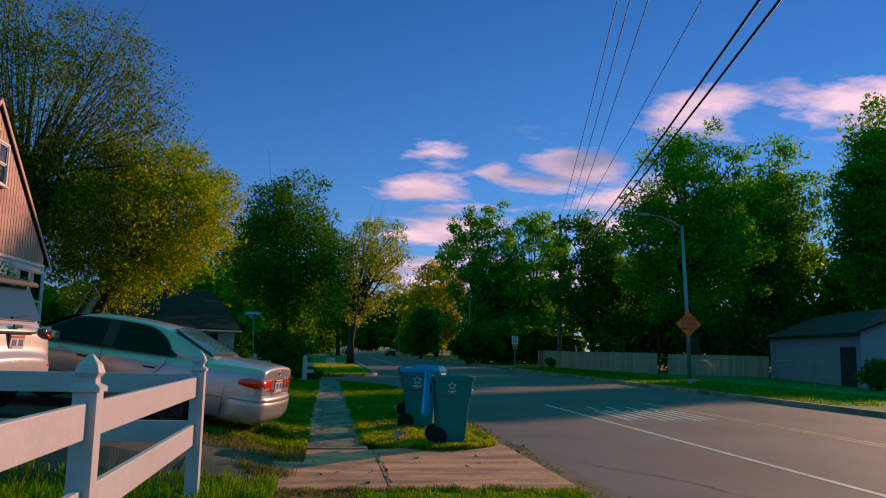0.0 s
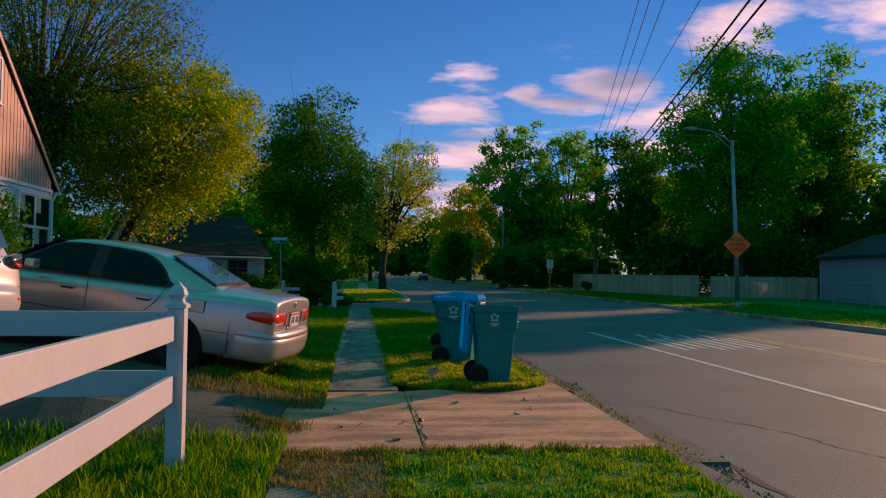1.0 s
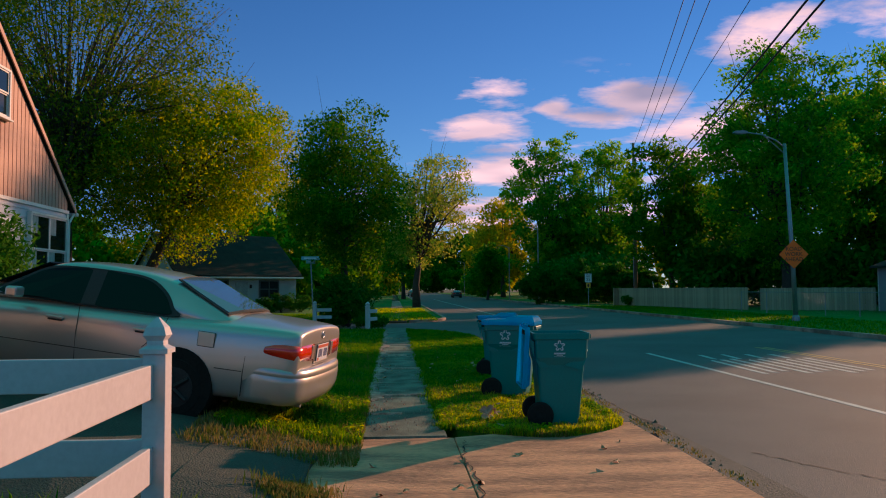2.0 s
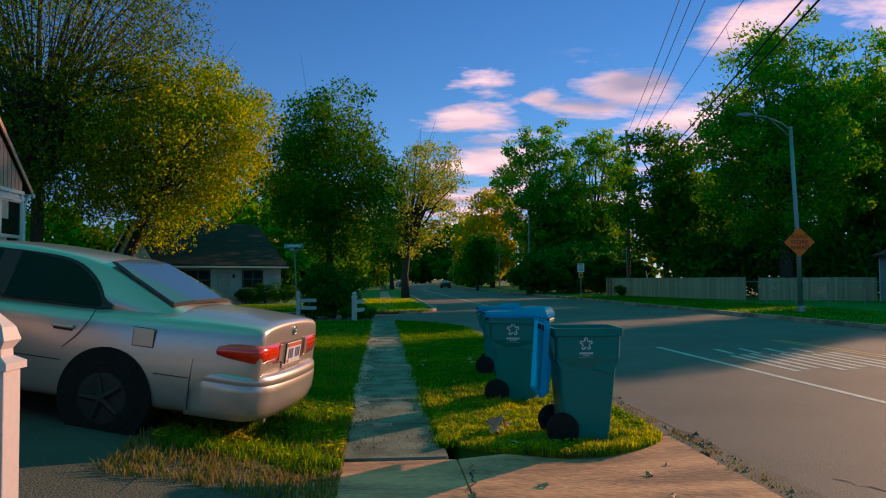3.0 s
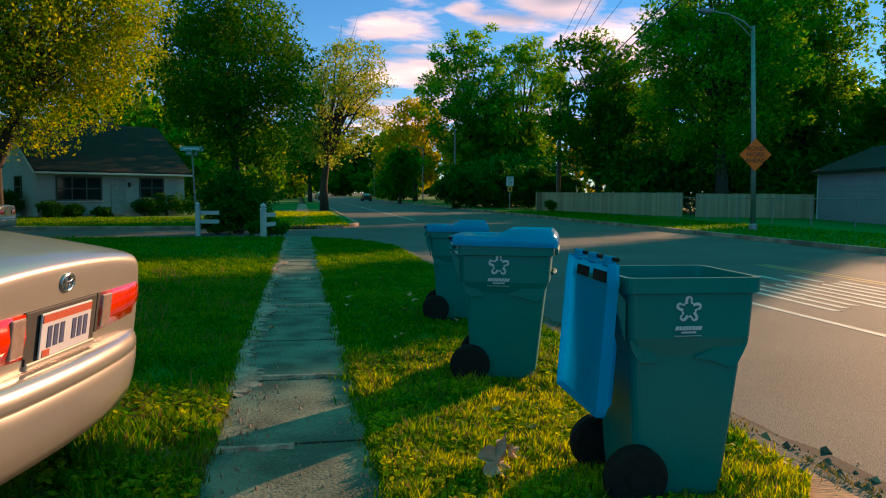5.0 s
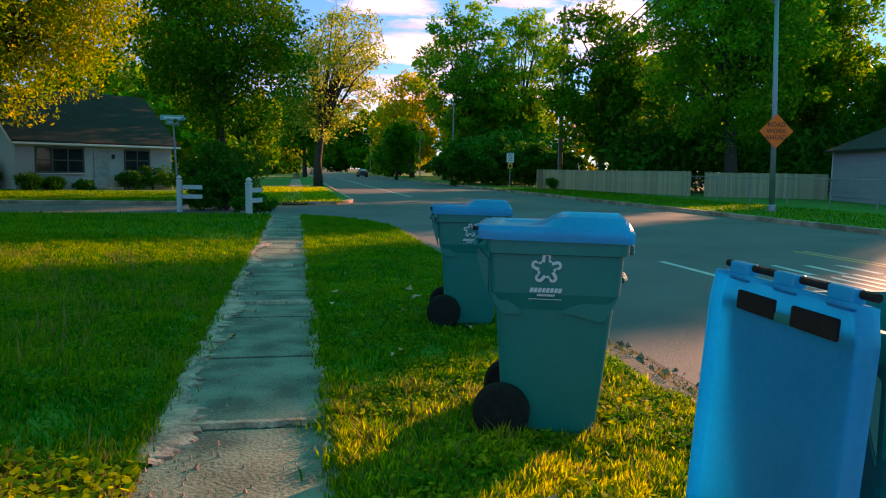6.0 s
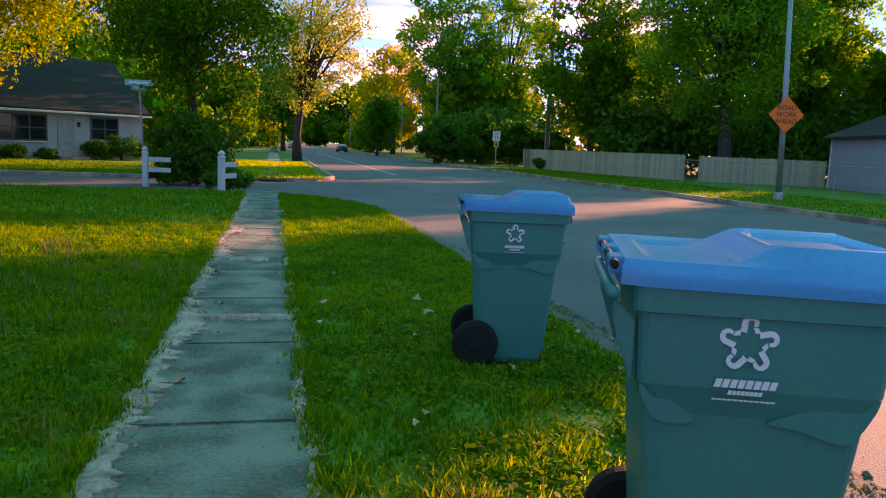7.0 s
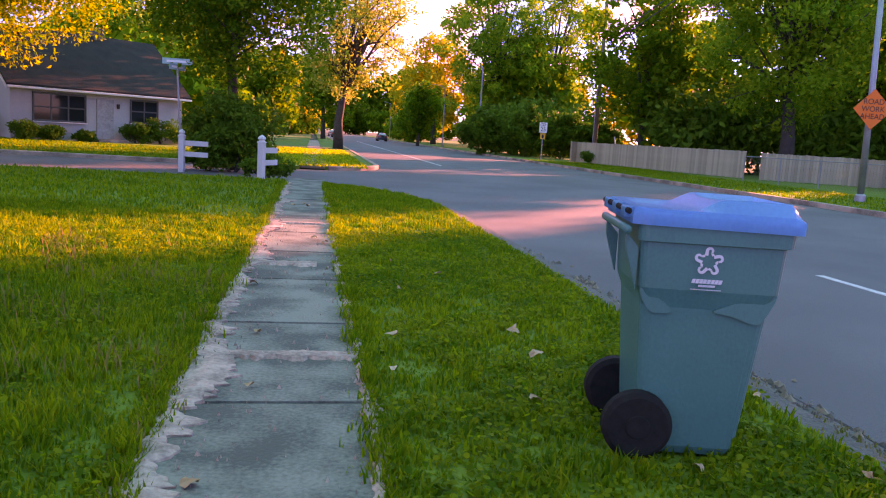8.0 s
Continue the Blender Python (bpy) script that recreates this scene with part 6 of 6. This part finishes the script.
clover("verge_clover", 42000, verge_place(13.4, 24.0), 0.035, 0.075, M_BLADE, "small round clover leaves among the verge grass", 130, 0.012)
# Clover near the bins gets the lit colour as well.
clover("bright_verge_clover", 16000, verge_place(11.2, 14.6), 0.04, 0.085, M_BLADE_SUN, "clover and weeds round the bins in a sun-tinted colour", 131, 0.013)
clover("lawn_clover", 36000, area(-4.0, 0.0, 13.9, 23.0), 0.035, 0.075, M_BLADE, "small round clover leaves in the lawn", 132, 0.012)
# A sunlit patch of weeds, its light put into the leaf colour.
clover("drive_clover", 12000, area(-1.4, 0.10, 10.9, 13.9), 0.03, 0.09, M_BLADE_SUN, "broad-leaved weeds at the drive's edge, coloured as if sunlit", 133, 0.016)
blades("gutter_weeds", 2200, lambda rg, n: np.array([(3.34 + 0.05 * noise.noise((0, b * 0.8, 4)) + g, b) for b, g in zip(rg.uniform(6.0, 20.0, n), rg.normal(size=n) * 0.045) if noise.noise((3, b * 1.9, 8)) > -0.05]), 0.010, 0.026, M_DRY, "dry weeds rooted in the broken gutter joint", 118, 0.005)


def edge_place(x, y0, y1, w):
    def place(rg, n):
        y = rg.uniform(y0, y1, n)
        k = np.array([max(0.0, 0.35 + noise.noise((x, b * 1.2, 2)) + 0.6 * noise.noise((x, b * 4.5, 6))) for b in y])
        return np.column_stack((x + rg.normal(size=n) * w * (0.3 + k), y))
    return place


blades("edge_grass", 14000, edge_place(0.0, 13.7, 33.0, 0.06), 0.03, 0.09, M_BLADE, "grass growing over the sidewalk's edge", 113, 0.005)
blades("edge_grass_right", 18000, edge_place(1.01, 11.6, 33.0, 0.06), 0.03, 0.08, M_BLADE, "grass growing over the sidewalk's edge", 114, 0.005)
blades("edge_dry_grass", 4000, edge_place(0.02, 11.3, 30.0, 0.08), 0.02, 0.06, M_DRY, "dry grass on the sidewalk's edge", 115, 0.005)


def dirt_edge(name, x, y0, y1, w, seed, label):
    """Ragged sandy soil that creeps over the edge of the slabs."""
    bm = bmesh.new()
    rg = random.Random(seed)
    prev = None
    for y in span(y0, y1, 0.035):
        a = w * (0.2 + 1.9 * max(0.0, noise.noise((seed, y * 0.8, 0))) + 0.9 * abs(noise.noise((seed, y * 3.1, 7))) + 0.7 * abs(noise.noise((seed, y * 9.0, 3))) + 0.5 * rg.random() ** 2)
        row = [bm.verts.new((x - 0.10, y, 0.018)), bm.verts.new((x + a * 0.5, y + rg.uniform(-0.01, 0.01), 0.041 + 0.008 * rg.random())), bm.verts.new((x + a, y + rg.uniform(-0.015, 0.015), 0.034)), bm.verts.new((x + a + 0.01, y, 0.0))]
        if prev:
            for k in range(3):
                bm.faces.new((prev[k], row[k], row[k + 1], prev[k + 1]))
        prev = row
    bmesh.ops.recalc_face_normals(bm, faces=bm.faces)
    return tagged(part(name, bm, M_DIRT), label, "soil", kind="structure")




def dirt_patch(x0, x1, y, w, seed, low=0.0):
    """A thin ragged drift of sandy soil across a joint."""
    bm = bmesh.new()
    rg = random.Random(seed)
    prev = None
    for x in span(x0, x1, 0.03):
        a = w * (0.25 + 0.9 * abs(noise.noise((seed, x * 4, 0))) + 0.4 * rg.random())
        b = w * (0.25 + 0.9 * abs(noise.noise((seed, x * 4, 5))) + 0.4 * rg.random())
        row = [bm.verts.new((x, y - a, 0.015 - low)), bm.verts.new((x, y - a * 0.6, 0.043 - low)), bm.verts.new((x, y + b * 0.6, 0.044 - low)), bm.verts.new((x, y + b, 0.015 - low))]
        if prev:
            for k in range(3):
                bm.faces.new((prev[k], prev[k + 1], row[k + 1], row[k]))
        prev = row
    bmesh.ops.recalc_face_normals(bm, faces=bm.faces)
    return tagged(part("soil_drift", bm, M_DIRT), "pale sandy soil drifted over the concrete", "soil", kind="structure")


dirt_patch(WALK_L, WALK_R, 18.35, 0.14, 1)
dirt_patch(WALK_L, 0.75, 21.5, 0.20, 2)
dirt_patch(WALK_L, 0.85, 14.45, 0.06, 3)
dirt_patch(WALK_L, WALK_R, 24.8, 0.12, 4)
dirt_patch(WALK_L, 0.55, 12.75, 0.05, 5)
dirt_edge("soil_edge", WALK_L - 0.02, 13.9, 33.0, 0.17, 3, "pale sandy soil along the sidewalk's edge")
ob = dirt_edge("soil_edge_right", 0.0, 13.9, 33.0, 0.045, 5, "pale sandy soil along the sidewalk's edge")
ob.matrix_basis = Matrix.Translation((WALK_R - 0.03, 46.9, -0.006)) @ pose(0, 0, 0, 0, 0, 180)

M_LEAF = mat("fallen_leaf", (0.36, 0.20, 0.10), (0.50, 0.32, 0.20), 0.7, fine=20, coarse=6, obj_random=0.6)
rg = random.Random(8)
for k in range(46):
    if k < 22:
        x, y = rg.uniform(WALK_R, KERB - 0.2), rg.uniform(11.4, 22)
    elif k < 34:
        x, y = rg.uniform(0.0, 1.0), rg.uniform(12, 28)
    else:
        x, y = rg.uniform(-0.2, 3.1), rg.uniform(8.2, 11)
    s = rg.uniform(0.02, 0.05)
    bm = bmesh.new()
    ring = [bm.verts.new((s * (1 + 0.35 * math.cos(3 * a)) * math.cos(a), 0.7 * s * math.sin(a), 0.35 * s * math.sin(2 * a + k))) for a in (2 * math.pi * q / 9 for q in range(9))]
    mid = bm.verts.new((0, 0, 0.25 * s))
    for q in range(9):
        bm.faces.new((ring[q], ring[(q + 1) % 9], mid))
    lf = tagged(part("fallen_leaf", bm, M_LEAF), "small curled brown fallen leaf on the ground", "leaf", "fallen leaves")
    lf.matrix_basis = pose(x, y, 0.075 if k < 22 else 0.045 if k < 34 else 0.02, rg.uniform(-25, 25), rg.uniform(-25, 25), rg.uniform(0, 360))

M_PALE = mat("pale_dry_leaf", (0.66, 0.42, 0.32), (0.46, 0.26, 0.17), 0.75, fine=24, coarse=9, bump=0.3)


def big_leaf(m, size, label, seed):
    """A large lobed dry leaf, cupped and twisted, with its stalk."""
    rgl = random.Random(seed)
    bm = bmesh.new()
    n, rows = 40, 6
    grid = []
    for j in range(1, rows + 1):
        f = j / rows
        ring = []
        for k in range(n):
            a = 2 * math.pi * k / n
            r = size * f * (0.62 + 0.30 * abs(math.cos(2.5 * a)) ** 1.4 + 0.05 * math.cos(11 * a))
            x, y = r * math.cos(a), r * math.sin(a)
            ring.append((x, y, 2.2 / size * (0.30 * y * y - 0.12 * x * x) + 0.02 * math.sin(5 * a + seed) * f + 0.06 * size * noise.noise((x * 20, y * 20, seed))))
        grid.append(ring)
    for side in (0.0, -0.0025):
        mid = bm.verts.new((0, 0, side))
        rings = [[bm.verts.new((x, y, z + side)) for x, y, z in ring] for ring in grid]
        for k in range(n):
            bm.faces.new((mid, rings[0][k], rings[0][(k + 1) % n]))
        for p, q in zip(rings, rings[1:]):
            for k in range(n):
                bm.faces.new((p[k], q[k], q[(k + 1) % n], p[(k + 1) % n]))
    leaf = part("big_leaf", bm, M_PALE, smooth=True)
    tagged(leaf, label, "leaf", "large fallen leaves")
    leaf.matrix_basis = m
    part("stalk", tube([(-0.2 * size, 0, 0.0), (-0.9 * size, 0.02, 0.02), (-1.6 * size, 0.05 * rgl.random(), 0.05)], [0.004, 0.003, 0.002], 6), M_LEAF, leaf)
    return leaf


big_leaf(pose(1.56, 12.06, 0.12, 62, 10, 25), 0.115, "large pale curled leaf standing in the grass", 4)
big_leaf(pose(1.66, 12.22, 0.13, 48, -25, 110), 0.085, "large brown curled leaf leaning in the grass", 9)
big_leaf(pose(2.62, 15.55, 0.09, 35, 5, 70), 0.10, "large pale curled leaf on the verge", 6)


def crack(pts, w, z, label="dark crack in the asphalt"):
    bm = bmesh.new()
    prev = None
    rgc = random.Random(len(pts))
    out = []
    for (x0, y0), (x1, y1) in zip(pts, pts[1:]):
        for k in range(12):
            t = k / 12
            out.append((x0 + (x1 - x0) * t + rgc.uniform(-0.03, 0.03), y0 + (y1 - y0) * t + rgc.uniform(-0.03, 0.03)))
    for x, y in out:
        ww = w * rgc.uniform(0.3, 1.2)
        row = [bm.verts.new((x - ww, y, z)), bm.verts.new((x + ww, y + ww * 0.3, z))]
        if prev:
            bm.faces.new((prev[0], prev[1], row[1], row[0]))
        prev = row
    bmesh.ops.recalc_face_normals(bm, faces=bm.faces)
    return tagged(part("crack", bm, M_TAR), label, "crack", kind="structure")


bm = bmesh.new()
rgd = random.Random(21)
for k in range(2600):
    y = rgd.uniform(5.0, 24.0)
    x = 3.46 + 0.10 * noise.noise((0, y * 0.7, 4)) + rgd.gauss(0, 0.11)
    if x < 3.28 or noise.noise((x, y * 0.9, 8)) < -0.15:
        continue
    r = 0.005 + 0.034 * rgd.random() ** 5
    q = [bm.verts.new((x + r * rgd.uniform(0.6, 1.3) * math.cos(a), y + r * 1.5 * rgd.uniform(0.6, 1.3) * math.sin(a), -0.085 if x > 3.6 else -0.07)) for a in (0.4, 1.5, 2.6, 3.7, 4.8, 5.9)]
    t = bm.verts.new((x, y, (-0.085 if x > 3.6 else -0.06) + r * 0.9))
    for a in range(6):
        bm.faces.new((q[a], q[(a + 1) % 6], t))
M_RUBBLE = mat("gutter_rubble", (0.10, 0.085, 0.065), (0.26, 0.20, 0.14), 0.95, fine=30, coarse=8, bump=0.3, island=True)
tagged(part("gutter_rubble", bm, M_RUBBLE), "dark grit, leaves and broken asphalt in the gutter", "debris", kind="stuff")
bm = bmesh.new()
for k in range(1100):
    y = 11.6 + 15.0 * rgd.random() ** 1.4
    side = rgd.random()
    x = WALK_L + 0.10 + abs(rgd.gauss(0, 0.14)) if side < 0.45 else WALK_R - 0.04 - abs(rgd.gauss(0, 0.10)) if side < 0.75 else rgd.uniform(WALK_L, WALK_R)
    r = 0.003 + 0.012 * rgd.random() ** 3
    q = [bm.verts.new((x + r * rgd.uniform(0.6, 1.3) * math.cos(a), y + r * rgd.uniform(0.6, 1.3) * math.sin(a), 0.018)) for a in (0.4, 1.5, 2.6, 3.7, 4.8, 5.9)]
    t = bm.verts.new((x, y, 0.034 + r))
    for a in range(6):
        bm.faces.new((q[a], q[(a + 1) % 6], t))
tagged(part("sidewalk_grit", bm, M_DIRT), "pale grit and crumbs of soil on the sidewalk", "debris", kind="stuff")
crack([(3.74, 5.0), (3.72, 8.0), (3.68, 11.0), (3.6, 14.0), (3.58, 20.0)], 0.05, ROAD_Z + 0.004)
crack([(4.1, 10.6), (4.5, 9.8), (5.0, 9.0), (5.2, 8.0), (5.7, 7.2)], 0.012, ROAD_Z + 0.004)
crack([(3.25, 8.0), (3.3, 9.4), (3.22, 10.4), (3.33, 11.4)], 0.03, -0.048, "dark broken joint in the gutter")
crack([(1.12, 8.0), (1.14, 9.3), (1.10, 10.2), (1.2, 11.1)], 0.010, 0.0155, "dark joint across the apron")
